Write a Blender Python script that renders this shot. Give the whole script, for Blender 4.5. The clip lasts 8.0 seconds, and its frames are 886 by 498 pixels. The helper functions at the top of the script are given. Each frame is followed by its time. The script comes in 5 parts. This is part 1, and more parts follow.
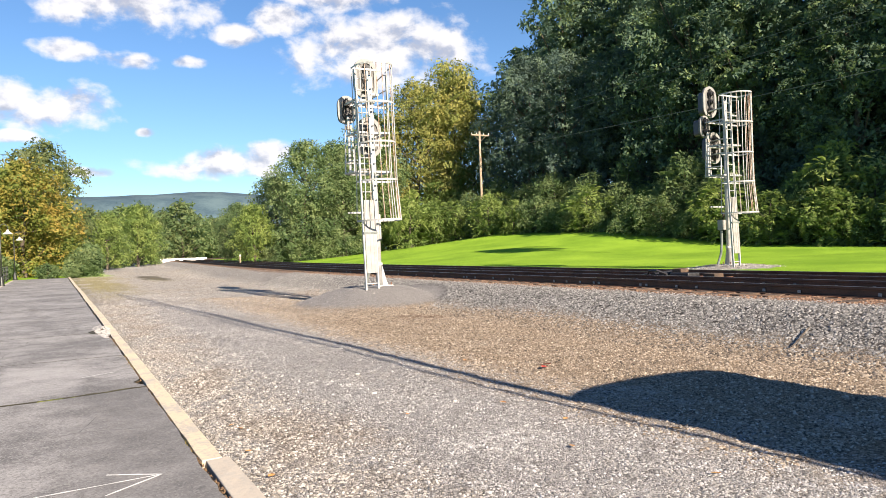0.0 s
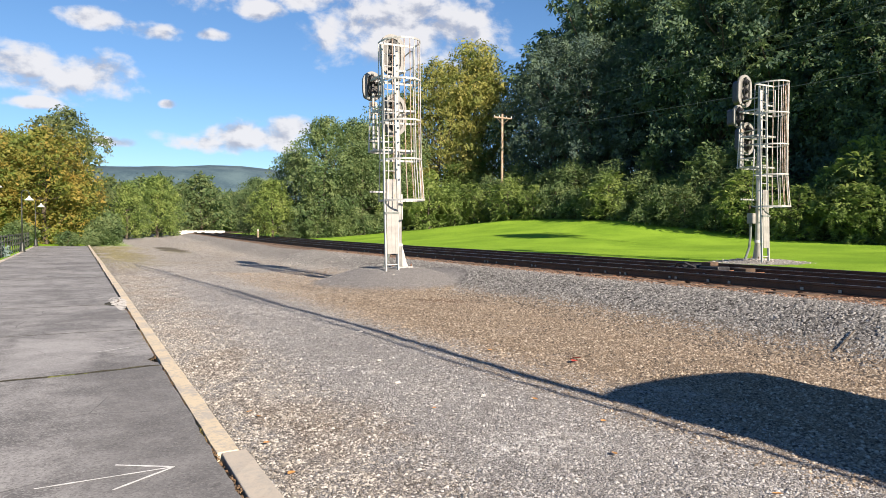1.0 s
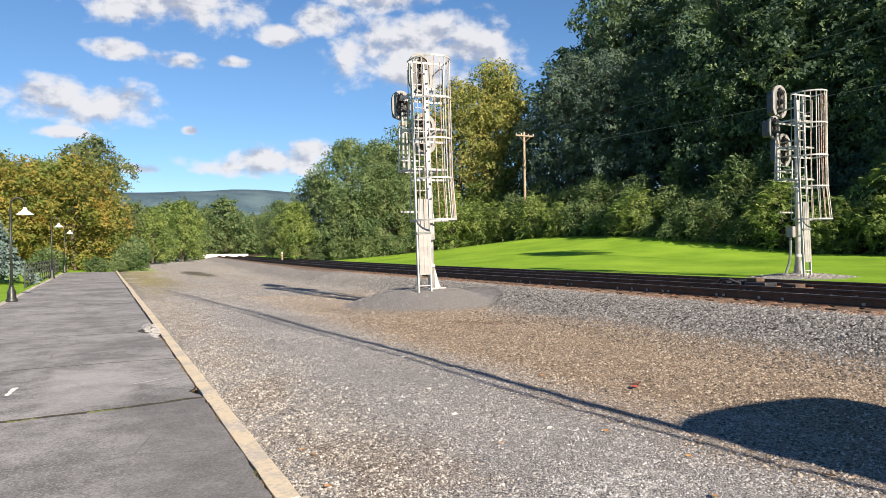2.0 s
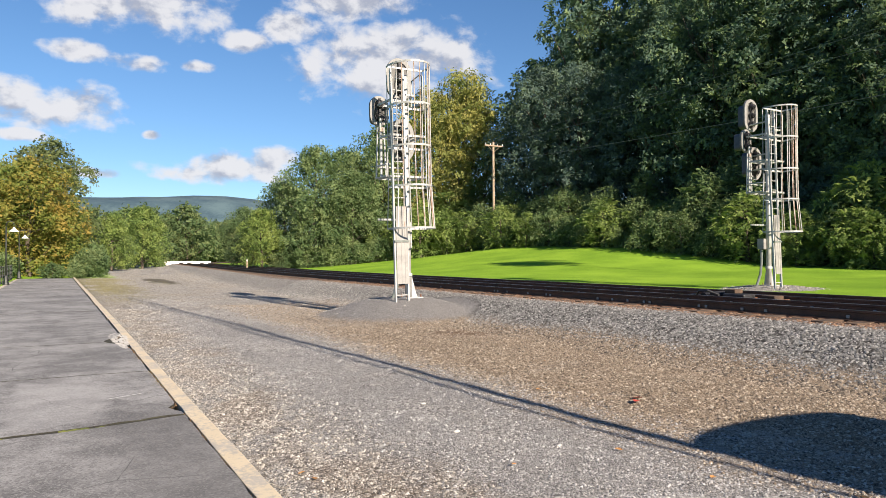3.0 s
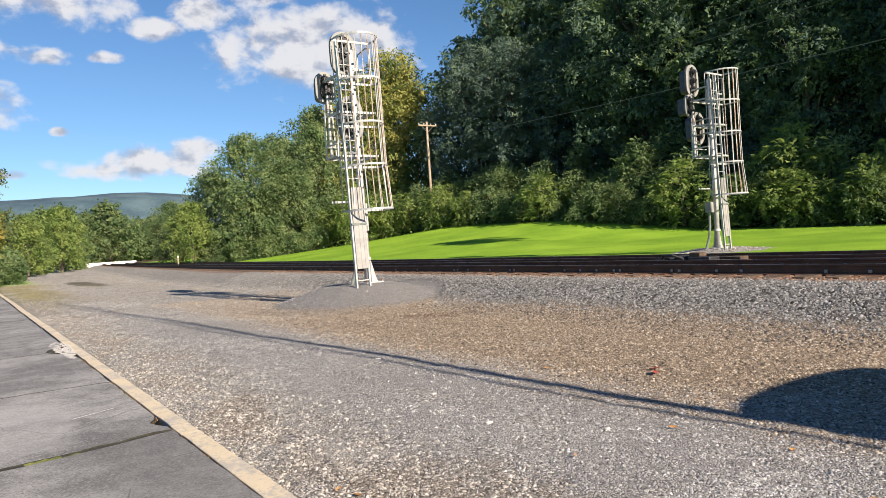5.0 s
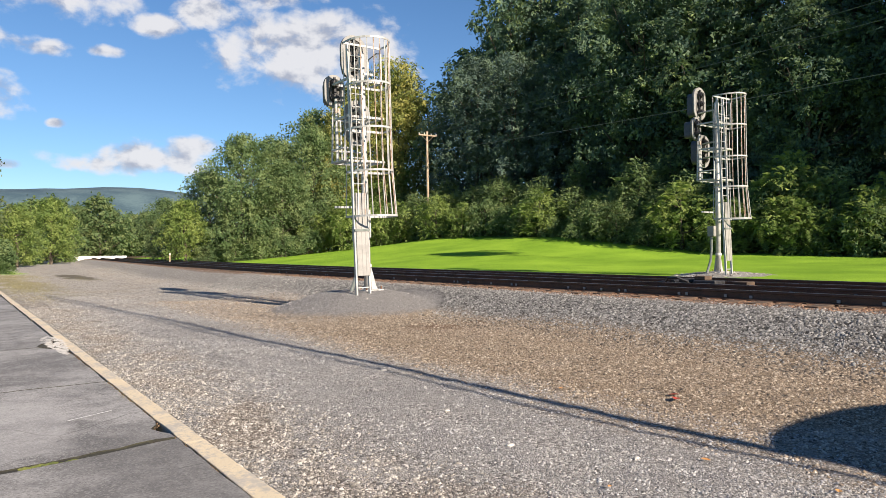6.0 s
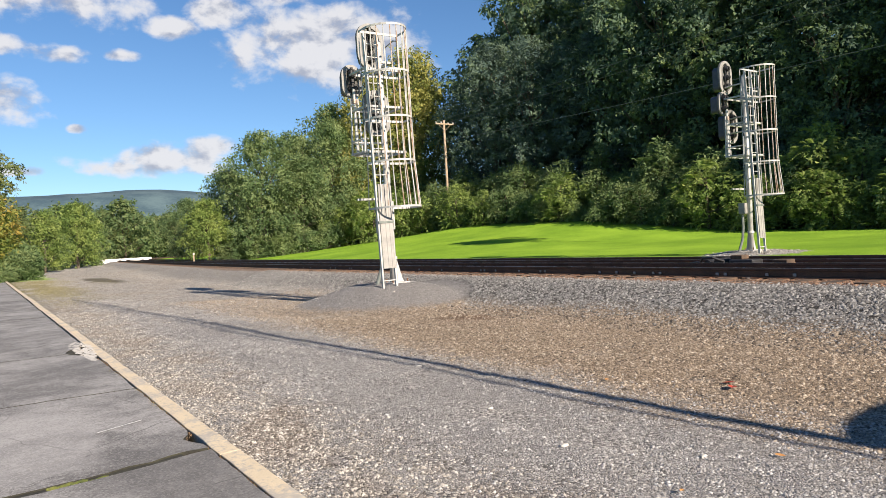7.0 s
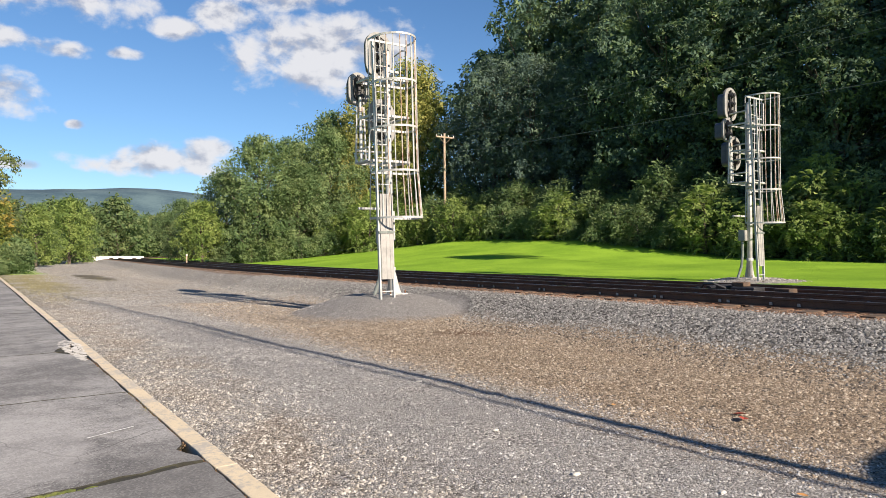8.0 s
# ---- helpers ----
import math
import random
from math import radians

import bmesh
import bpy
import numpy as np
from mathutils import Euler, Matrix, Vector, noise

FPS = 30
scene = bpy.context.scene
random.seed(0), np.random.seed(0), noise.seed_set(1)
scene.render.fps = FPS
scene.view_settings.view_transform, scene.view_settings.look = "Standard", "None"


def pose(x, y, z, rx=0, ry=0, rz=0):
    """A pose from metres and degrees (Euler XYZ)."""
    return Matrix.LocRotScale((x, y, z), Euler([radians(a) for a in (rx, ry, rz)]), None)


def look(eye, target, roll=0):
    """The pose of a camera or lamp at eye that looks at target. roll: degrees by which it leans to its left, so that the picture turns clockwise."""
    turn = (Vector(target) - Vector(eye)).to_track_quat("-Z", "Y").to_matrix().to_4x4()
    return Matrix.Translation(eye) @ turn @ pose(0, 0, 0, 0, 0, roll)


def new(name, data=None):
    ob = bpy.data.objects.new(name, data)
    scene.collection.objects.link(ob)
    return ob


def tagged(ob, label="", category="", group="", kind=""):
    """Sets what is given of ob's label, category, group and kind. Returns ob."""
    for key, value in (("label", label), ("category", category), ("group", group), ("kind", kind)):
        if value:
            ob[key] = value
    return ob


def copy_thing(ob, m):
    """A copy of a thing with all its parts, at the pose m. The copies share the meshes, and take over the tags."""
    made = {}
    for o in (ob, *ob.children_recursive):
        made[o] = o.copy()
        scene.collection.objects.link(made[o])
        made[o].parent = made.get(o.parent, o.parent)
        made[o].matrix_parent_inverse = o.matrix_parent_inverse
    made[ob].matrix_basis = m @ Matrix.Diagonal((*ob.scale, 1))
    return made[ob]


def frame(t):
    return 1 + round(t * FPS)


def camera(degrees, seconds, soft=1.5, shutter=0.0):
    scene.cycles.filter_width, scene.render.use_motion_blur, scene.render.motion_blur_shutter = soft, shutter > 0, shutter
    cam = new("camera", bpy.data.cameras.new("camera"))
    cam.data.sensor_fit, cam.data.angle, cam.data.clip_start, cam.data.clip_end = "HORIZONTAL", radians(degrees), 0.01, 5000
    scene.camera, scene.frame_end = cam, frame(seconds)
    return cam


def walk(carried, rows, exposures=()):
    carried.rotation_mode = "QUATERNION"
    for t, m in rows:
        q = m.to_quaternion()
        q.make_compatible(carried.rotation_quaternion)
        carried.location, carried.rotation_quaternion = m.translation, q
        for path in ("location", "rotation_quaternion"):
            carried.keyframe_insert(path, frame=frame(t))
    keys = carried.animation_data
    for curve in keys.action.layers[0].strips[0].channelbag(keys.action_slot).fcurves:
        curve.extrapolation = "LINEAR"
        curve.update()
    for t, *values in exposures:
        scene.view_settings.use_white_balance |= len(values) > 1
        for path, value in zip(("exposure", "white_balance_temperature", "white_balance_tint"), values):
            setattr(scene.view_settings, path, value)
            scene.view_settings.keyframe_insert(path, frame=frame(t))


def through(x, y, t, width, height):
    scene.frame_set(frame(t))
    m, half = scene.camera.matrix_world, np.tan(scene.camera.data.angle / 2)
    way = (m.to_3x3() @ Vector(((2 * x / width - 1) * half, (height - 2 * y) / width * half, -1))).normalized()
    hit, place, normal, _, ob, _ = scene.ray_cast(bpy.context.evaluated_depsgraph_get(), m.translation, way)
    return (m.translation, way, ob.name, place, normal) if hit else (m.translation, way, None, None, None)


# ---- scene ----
cam = camera(66.9, 8.0, soft=0.85)
PATH = [
    (0, (-0.875, 1.332, 1.45), (0.124, 3.064, 1.443), -1.9),
    (0.5, (-0.752, 1.576, 1.455), (0.22, 3.322, 1.388), -1.0),
    (1, (-0.82, 1.767, 1.474), (0.137, 3.523, 1.414), 0.3),
    (1.5, (-0.927, 2.001, 1.494), (-0.037, 3.792, 1.498), -0.2),
    (1.7, (-0.918, 2.117, 1.483), (-0.013, 3.9, 1.48), -0.8),
    (2.8, (-1.068, 2.678, 1.485), (-0.167, 4.464, 1.493), -0.2),
    (3, (-1.095, 2.751, 1.476), (-0.1, 4.486, 1.501), -0.2),
    (3.5, (-1.126, 2.92, 1.456), (-0.054, 4.609, 1.448), 0.7),
    (4, (-1.17, 3.124, 1.474), (-0.082, 4.802, 1.459), -1.1),
    (4.2, (-1.223, 3.204, 1.463), (-0.157, 4.895, 1.445), -0.1),
    (5.3, (-1.353, 3.866, 1.416), (-0.171, 5.479, 1.375), -4.4),
    (5.5, (-1.307, 3.913, 1.427), (-0.116, 5.519, 1.388), -2.7),
    (6, (-1.428, 4.1, 1.427), (-0.246, 5.714, 1.425), -0.8),
    (6.5, (-1.494, 4.28, 1.434), (-0.351, 5.921, 1.436), -0.6),
    (7, (-1.34, 4.471, 1.436), (-0.209, 6.12, 1.404), -3.1),
    (7.5, (-1.32, 4.561, 1.434), (-0.186, 6.208, 1.415), -2.2),
    (8, (-1.367, 4.716, 1.444), (-0.219, 6.353, 1.45), -0.4),
]
walk(cam, [(t, look(eye, target, roll)) for t, eye, target, roll in PATH], [(0, 1.35, 6650, 15), (0.5, 1.16, 6500, 15), (1.5, 1.06, 6500, 14), (3.0, 1.01, 6500, 14), (8.0, 0.99, 6500, 14)])

# ---- light ----
SUN_ELEVATION = radians(26)
SUN_TO = Vector((0.09, -1.0, 0)).normalized() * math.cos(SUN_ELEVATION) + Vector((0, 0, math.sin(SUN_ELEVATION)))
sun = new("sun", bpy.data.lights.new("sun", "SUN"))
sun.data.energy, sun.data.angle, sun.data.color = 5.0, radians(0.53), (1.0, 0.88, 0.70)
sun.matrix_world = look(SUN_TO * 50, (0, 0, 0))


class Nodes:
    """Short hand for node trees."""

    def __init__(self, tree):
        self.tree, self.n, self.l = tree, tree.nodes, tree.links
        self.n.clear()

    def put(self, socket, value):
        if isinstance(value, bpy.types.NodeSocket):
            self.l.new(value, socket)
        elif value is not None:
            socket.default_value = value

    def math(self, op, a, b=None, c=None, clamp=False):
        n = self.n.new("ShaderNodeMath")
        n.operation, n.use_clamp = op, clamp
        for i, v in enumerate((a, b, c)):
            self.put(n.inputs[i], v)
        return n.outputs[0]

    def noise(self, vector, scale, detail=4, rough=0.55, distort=0.0):
        n = self.n.new("ShaderNodeTexNoise")
        self.put(n.inputs["Vector"], vector)
        n.inputs["Scale"].default_value, n.inputs["Detail"].default_value = scale, detail
        n.inputs["Roughness"].default_value, n.inputs["Distortion"].default_value = rough, distort
        return n.outputs["Fac"]

    def voronoi(self, vector, scale, feature="F1", out="Distance"):
        n = self.n.new("ShaderNodeTexVoronoi")
        n.feature = feature
        self.put(n.inputs["Vector"], vector)
        n.inputs["Scale"].default_value = scale
        return n.outputs[out]

    def step(self, value, lo, hi, a=0.0, b=1.0):
        n = self.n.new("ShaderNodeMapRange")
        n.interpolation_type = "SMOOTHSTEP"
        for i, v in enumerate((value, lo, hi, a, b)):
            self.put(n.inputs[i], v)
        return n.outputs[0]

    def ramp(self, value, *stops):
        n = self.n.new("ShaderNodeValToRGB")
        self.put(n.inputs[0], value)
        e = n.color_ramp.elements
        while len(e) < len(stops):
            e.new(0.5)
        for k, (p, c) in zip(e, stops):
            k.position, k.color = p, (*c, 1)
        return n.outputs[0]

    def mix(self, fac, a, b, blend="MIX"):
        n = self.n.new("ShaderNodeMix")
        n.data_type, n.blend_type = "RGBA", blend
        for s, v in ((n.inputs[0], fac), (n.inputs[6], a), (n.inputs[7], b)):
            self.put(s, (*v, 1) if isinstance(v, tuple) and len(v) == 3 else v)
        return n.outputs[2]

    def position(self):
        return self.n.new("ShaderNodeNewGeometry").outputs["Position"]

    def local(self):
        return self.n.new("ShaderNodeTexCoord").outputs["Object"]

    def island(self):
        return self.n.new("ShaderNodeNewGeometry").outputs["Random Per Island"]

    def each(self):
        return self.n.new("ShaderNodeObjectInfo").outputs["Random"]

    def split(self, v):
        n = self.n.new("ShaderNodeSeparateXYZ")
        self.put(n.inputs[0], v)
        return n.outputs

    def bump(self, height, strength=0.4, distance=0.02):
        n = self.n.new("ShaderNodeBump")
        n.inputs["Strength"].default_value, n.inputs["Distance"].default_value = strength, distance
        self.put(n.inputs["Height"], height)
        return n.outputs[0]

    def surface(self, color, rough=0.8, metal=0.0, normal=None, specular=0.5):
        n = self.n.new("ShaderNodeBsdfPrincipled")
        self.put(n.inputs["Base Color"], (*color, 1) if isinstance(color, tuple) else color)
        self.put(n.inputs["Roughness"], rough)
        self.put(n.inputs["Metallic"], metal)
        self.put(n.inputs["Normal"], normal)
        n.inputs["Specular IOR Level"].default_value = specular
        return n

    def out(self, shader):
        o = self.n.new("ShaderNodeOutputMaterial")
        self.l.new(shader, o.inputs[0])


# Sky with fair-weather clouds: azimuth from the platform's line, elevation, and half sizes, in degrees.
CLOUDS = [(-1.5, 11.2, 6.6, 2.1), (25.5, 16.2, 9.0, 3.8), (4.5, 19.4, 9.0, 2.6), (12.5, 7.3, 6.4, 1.4), (1.3, 15.3, 2.4, 0.9),
          (5.2, 14.9, 2.4, 0.8), (9.9, 15.1, 1.5, 0.5), (-2.6, 9.0, 2.2, 0.6), (13.6, 17.3, 2.2, 1.0), (6.4, 9.6, 0.8, 0.4),
          (22.0, 20.6, 6.0, 1.6), (2.3, 6.5, 1.8, 0.5), (17.0, 18.6, 3.0, 1.5), (16.0, 8.3, 3.4, 1.0), (9.0, 6.8, 3.0, 0.9), (35, 21.5, 3.0, 0.35)]
world = bpy.data.worlds.new("sky")
scene.world = world
world.use_nodes = True
w = Nodes(world.node_tree)
sky = w.n.new("ShaderNodeTexSky")
sky.sky_type, sky.sun_disc = "NISHITA", False
sky.sun_elevation, sky.sun_rotation = SUN_ELEVATION, math.pi
sky.air_density, sky.dust_density, sky.ozone_density = 1.0, 0.0, 3.0
way = w.n.new("ShaderNodeTexCoord").outputs["Generated"]
wx, wy, wz = w.split(way)
az = w.math("MULTIPLY", w.math("ARCTAN2", wx, wy), 180 / math.pi)
el = w.math("MULTIPLY", w.math("ARCSINE", wz), 180 / math.pi)
flat = w.n.new("ShaderNodeCombineXYZ")
w.put(flat.inputs[0], az)
w.put(flat.inputs[1], w.math("MULTIPLY", el, 1.45))
puff = w.noise(flat.outputs[0], 0.30, 8, 0.56, 0.15)
field = w.math("SUBTRACT", w.noise(flat.outputs[0], 0.05, 3), 0.98)
for a, e, ra, re in CLOUDS:
    dx = w.math("DIVIDE", w.math("SUBTRACT", az, a), ra)
    dy = w.math("DIVIDE", w.math("SUBTRACT", el, e), re)
    d2 = w.math("ADD", w.math("MULTIPLY", dx, dx), w.math("MULTIPLY", dy, dy))
    field = w.math("MAXIMUM", field, w.math("SUBTRACT", 0.72, w.math("MULTIPLY", d2, 0.62)))
dense = w.math("ADD", field, w.math("MULTIPLY", w.math("SUBTRACT", puff, 0.5), 2.2))
mask = w.step(dense, 0.05, 0.65)
low = w.n.new("ShaderNodeVectorMath")
low.operation = "ADD"
w.put(low.inputs[0], flat.outputs[0])
low.inputs[1].default_value = (0.5, 1.3, 0)
puff2 = w.noise(low.outputs[0], 0.30, 8, 0.56, 0.15)
lit = w.step(w.math("SUBTRACT", puff, puff2), -0.16, 0.06)
cloud = w.mix(lit, (0.50, 0.55, 0.65), (0.95, 0.97, 0.98))
sky_bg, cloud_bg = w.n.new("ShaderNodeBackground"), w.n.new("ShaderNodeBackground")
deep = w.n.new("ShaderNodeHueSaturation")
deep.inputs["Saturation"].default_value = 1.15
w.put(deep.inputs["Color"], sky.outputs[0])
clear = w.mix(w.step(el, 1.0, 16.0), (0.77, 0.90, 1.06), (0.94, 0.98, 1.03))
w.put(sky_bg.inputs[0], w.mix(1.0, deep.outputs[0], clear, "MULTIPLY"))
sky_bg.inputs[1].default_value = 0.060
w.put(cloud_bg.inputs[0], cloud)
cloud_bg.inputs[1].default_value = 0.43
both = w.n.new("ShaderNodeMixShader")
w.put(both.inputs[0], w.math("MULTIPLY", mask, 0.95))
w.l.new(sky_bg.outputs[0], both.inputs[1])
w.l.new(cloud_bg.outputs[0], both.inputs[2])
world_out = w.n.new("ShaderNodeOutputWorld")
w.l.new(both.outputs[0], world_out.inputs[0])


# ---- materials ----
def material(name):
    m = bpy.data.materials.new(name)
    m.use_nodes = True
    return m, Nodes(m.node_tree)


def plain(name, a, b, scale=8.0, rough=0.7, metal=0.0, bump=0.2, grain=60.0, spread=0.0, distance=0.01):
    """Two tones mixed by noise at two scales, with a fine relief."""
    m, k = material(name)
    p = k.local()
    n1, n2 = k.noise(p, scale, 5), k.noise(p, grain, 3)
    f = k.step(k.math("ADD", k.math("MULTIPLY", n1, 0.7), k.math("MULTIPLY", n2, 0.3)), 0.36, 0.64)
    c = k.mix(f, a, b)
    if spread:
        c = k.mix(k.math("MULTIPLY", k.each(), spread), c, (0.02, 0.018, 0.016))
    s = k.surface(c, k.step(n1, 0.2, 0.8, max(rough - 0.12, 0.05), min(rough + 0.12, 1)), metal, k.bump(n2, bump, distance))
    k.out(s.outputs[0])
    return m


def foliage(name, tones, through=0.48):
    """Leaves: every leaf its own tone, larger drifts of tone over the crown, some light through them."""
    m, k = material(name)
    r = k.island()
    drift = k.noise(k.position(), 0.6, 4)
    f = k.math("ADD", k.math("MULTIPLY", r, 0.28), k.math("MULTIPLY", k.step(drift, 0.34, 0.66), 0.72))
    stops = [(i / (len(tones) - 1), t) for i, t in enumerate(tones)]
    c = k.mix(k.math("MULTIPLY", k.each(), 0.25), k.ramp(f, *stops), (0.05, 0.08, 0.04))
    s = k.surface(c, 0.6, 0, None, 0.25)
    t = k.n.new("ShaderNodeBsdfTranslucent")
    k.put(t.inputs[0], k.mix(0.30, c, (0.19, 0.26, 0.06)))
    x = k.n.new("ShaderNodeMixShader")
    x.inputs[0].default_value = through
    k.l.new(s.outputs[0], x.inputs[1])
    k.l.new(t.outputs[0], x.inputs[2])
    k.out(x.outputs[0])
    return m


def ground_material():
    """Gravel yard, ballast shoulder, lawn and rough grass, told apart by place with ragged borders."""
    m, k = material("yard_ground")
    p = k.position()
    x, y, z = k.split(p)
    off = k.math("MULTIPLY", k.math("MAXIMUM", k.math("SUBTRACT", y, 42), 0.0), 0.085)
    xb = k.math("SUBTRACT", x, off)
    wob = k.math("MULTIPLY", k.math("SUBTRACT", k.noise(p, 0.5, 5), 0.5), 2.2)
    fine = k.math("MULTIPLY", k.math("SUBTRACT", k.noise(p, 4.0, 4), 0.5), 0.8)
    ex = k.math("ADD", x, k.math("ADD", wob, fine))
    stone = k.voronoi(p, 46, out="Color")
    tone = k.split(stone)[0]
    edge = k.voronoi(p, 46, "DISTANCE_TO_EDGE")
    small = k.voronoi(p, 110, out="Color")
    tone2 = k.split(small)[1]
    # grey limestone chips
    grey = k.mix(k.step(k.noise(p, 3.0, 3), 0.4, 0.6), k.ramp(tone2, (0.0, (0.09, 0.085, 0.082)), (0.45, (0.37, 0.355, 0.34)), (1.0, (0.72, 0.70, 0.67))),
                 k.ramp(tone, (0.0, (0.10, 0.095, 0.09)), (0.55, (0.42, 0.40, 0.38)), (1.0, (0.78, 0.75, 0.71))))
    brown = k.ramp(k.math("ADD", k.math("MULTIPLY", tone, 0.6), k.math("MULTIPLY", tone2, 0.4)), (0.1, (0.095, 0.066, 0.042)), (0.5, (0.36, 0.265, 0.175)),
                   (0.75, (0.50, 0.385, 0.265)), (1.0, (0.68, 0.58, 0.46)))
    gap = k.step(edge, 0.0, 0.12)
    packed = k.ramp(k.math("ADD", k.math("MULTIPLY", tone2, 0.75), k.math("MULTIPLY", k.noise(p, 9, 5), 0.25)), (0.1, (0.15, 0.145, 0.14)), (0.5, (0.36, 0.345, 0.335)), (0.9, (0.60, 0.58, 0.56)))
    big = k.noise(p, 0.33, 4)
    lane = k.math("MULTIPLY", k.step(ex, 1.1, 1.9), k.step(ex, 3.6, 2.6))
    c = k.mix(k.math("MULTIPLY", lane, k.step(big, 0.38, 0.58)), grey, packed)
    # brown fines between the lane and the ballast, thinning out far along the yard
    zone = k.math("MULTIPLY", k.step(ex, 3.0, 4.6), k.step(y, 30, 14))
    side = k.math("MULTIPLY", k.step(ex, 0.2, 0.5), k.math("MULTIPLY", k.step(ex, 1.5, 0.8), k.step(k.noise(p, 0.8, 4), 0.42, 0.6)))
    c = k.mix(k.math("MAXIMUM", k.math("MULTIPLY", zone, 0.9), k.math("MULTIPLY", side, 0.5)), c, brown)
    dust = k.math("MULTIPLY", k.step(k.noise(p, 0.7, 5, 0.65), 0.56, 0.7), k.step(ex, 6.5, 4.5))
    c = k.mix(k.math("MULTIPLY", dust, 0.55), c, (0.62, 0.595, 0.56))
    far = k.step(y, 16, 34)
    speck = k.split(k.voronoi(p, 13, out="Color"))[0]
    coarse = k.math("ADD", k.math("MULTIPLY", speck, 0.6), k.math("MULTIPLY", k.noise(p, 2.2, 5, 0.7), 0.4))
    c = k.mix(k.math("MULTIPLY", far, 0.8), c, k.ramp(coarse, (0.15, (0.22, 0.20, 0.175)), (0.5, (0.50, 0.465, 0.42)), (0.85, (0.80, 0.765, 0.71))))
    c = k.mix(k.math("MULTIPLY", k.math("MULTIPLY", far, k.step(big, 0.45, 0.62)), 0.35), c, (0.48, 0.40, 0.30))
    # shade between the stones, put in as dark colour along the cell edges
    c = k.mix(k.math("MULTIPLY", k.math("SUBTRACT", 1.0, gap), k.step(lane, 0.9, 0.2, 0.15, 0.4)), c, (0.06, 0.05, 0.042))
    # lime scuffed over the lane
    sx, sy = k.math("DIVIDE", k.math("SUBTRACT", x, 2.22), 0.55), k.math("DIVIDE", k.math("SUBTRACT", y, 5.77), 0.35)
    lime = k.math("MULTIPLY", k.step(k.math("ADD", k.math("MULTIPLY", sx, sx), k.math("MULTIPLY", sy, sy)), 1.2, 0.3), k.step(k.noise(p, 11, 3, 0.6), 0.5, 0.6))
    c = k.mix(k.math("MULTIPLY", lime, 0.6), c, (0.78, 0.77, 0.75))
    # ballast
    bal_tone = k.voronoi(p, 17, out="Color")
    ballast = k.ramp(k.split(bal_tone)[0], (0.0, (0.04, 0.038, 0.036)), (0.5, (0.15, 0.145, 0.14)), (1.0, (0.36, 0.35, 0.33)))
    ballast = k.mix(k.math("MULTIPLY", k.step(y, 26, 40), 0.75), ballast, k.mix(tone, (0.26, 0.245, 0.225), (0.56, 0.525, 0.48)))
    rust = k.math("MULTIPLY", k.math("MULTIPLY", k.step(k.math("ADD", xb, k.math("MULTIPLY", fine, 0.3)), 9.6, 9.95), k.step(xb, 18.5, 17.5)), 0.8)
    ballast = k.mix(rust, ballast, k.mix(tone2, (0.16, 0.085, 0.05), (0.34, 0.20, 0.125)))
    on_bal = k.math("MULTIPLY", k.step(k.math("ADD", xb, k.math("MULTIPLY", wob, 0.35)), 7.7, 8.5), k.step(xb, 70, 60))
    c = k.mix(on_bal, c, ballast)
    # asphalt-like fines heaped round the signal
    mx, my = k.math("SUBTRACT", x, 7.2), k.math("SUBTRACT", y, 19.7)
    r = k.math("SQRT", k.math("ADD", k.math("MULTIPLY", mx, mx), k.math("MULTIPLY", k.math("MULTIPLY", my, my), 0.75)))
    heap = k.step(k.math("ADD", r, k.math("MULTIPLY", fine, 0.6)), 2.3, 1.9)
    c = k.mix(heap, c, k.ramp(k.math("ADD", k.math("MULTIPLY", tone, 0.5), k.math("MULTIPLY", tone2, 0.5)), (0.0, (0.14, 0.135, 0.13)), (0.6, (0.32, 0.305, 0.295)), (1.0, (0.48, 0.465, 0.45))))
    # rusty spill beside the heap
    rx, ry = k.math("DIVIDE", k.math("SUBTRACT", x, 6.9), 1.1), k.math("DIVIDE", k.math("SUBTRACT", y, 15.3), 0.9)
    spill = k.step(k.math("ADD", k.math("ADD", k.math("MULTIPLY", rx, rx), k.math("MULTIPLY", ry, ry)), fine), 1.1, 0.2)
    c = k.mix(k.math("MULTIPLY", spill, 0.75), c, (0.15, 0.085, 0.055))
    # wheel ruts, damp and weedy, far down the yard
    px = k.math("DIVIDE", k.math("SUBTRACT", ex, 5.3), 0.9)
    py = k.math("DIVIDE", k.math("SUBTRACT", y, 56), 9)
    damp = k.step(k.math("ADD", k.math("ADD", k.math("MULTIPLY", px, px), k.math("MULTIPLY", py, py)), fine), 1.0, 0.3)
    c = k.mix(k.math("MULTIPLY", damp, 0.75), c, (0.085, 0.075, 0.04))
    weeds = k.math("MULTIPLY", k.step(k.noise(p, 0.35, 4), 0.38, 0.56), k.math("MULTIPLY", k.step(y, 26, 44), k.step(ex, 3.6, 1.6)))
    c = k.mix(k.math("MULTIPLY", weeds, 0.8), c, (0.26, 0.235, 0.095))
    # grass
    blade = k.noise(p, 26, 4, 0.7)
    patch = k.noise(p, 0.22, 5, 0.6)
    green = k.mix(k.step(k.math("ADD", k.math("MULTIPLY", blade, 0.5), k.math("MULTIPLY", patch, 0.5)), 0.34, 0.66), (0.125, 0.255, 0.012), (0.285, 0.46, 0.034))
    right = k.step(k.math("SUBTRACT", k.math("ADD", x, k.math("MULTIPLY", fine, 0.5)), off), 17.9, 18.3)
    left = k.step(k.math("ADD", x, k.math("MULTIPLY", fine, 0.2)), -3.75, -3.85)
    end = k.math("MULTIPLY", k.step(k.math("ADD", y, wob), 62, 66), k.step(ex, 3.6, 2.6))
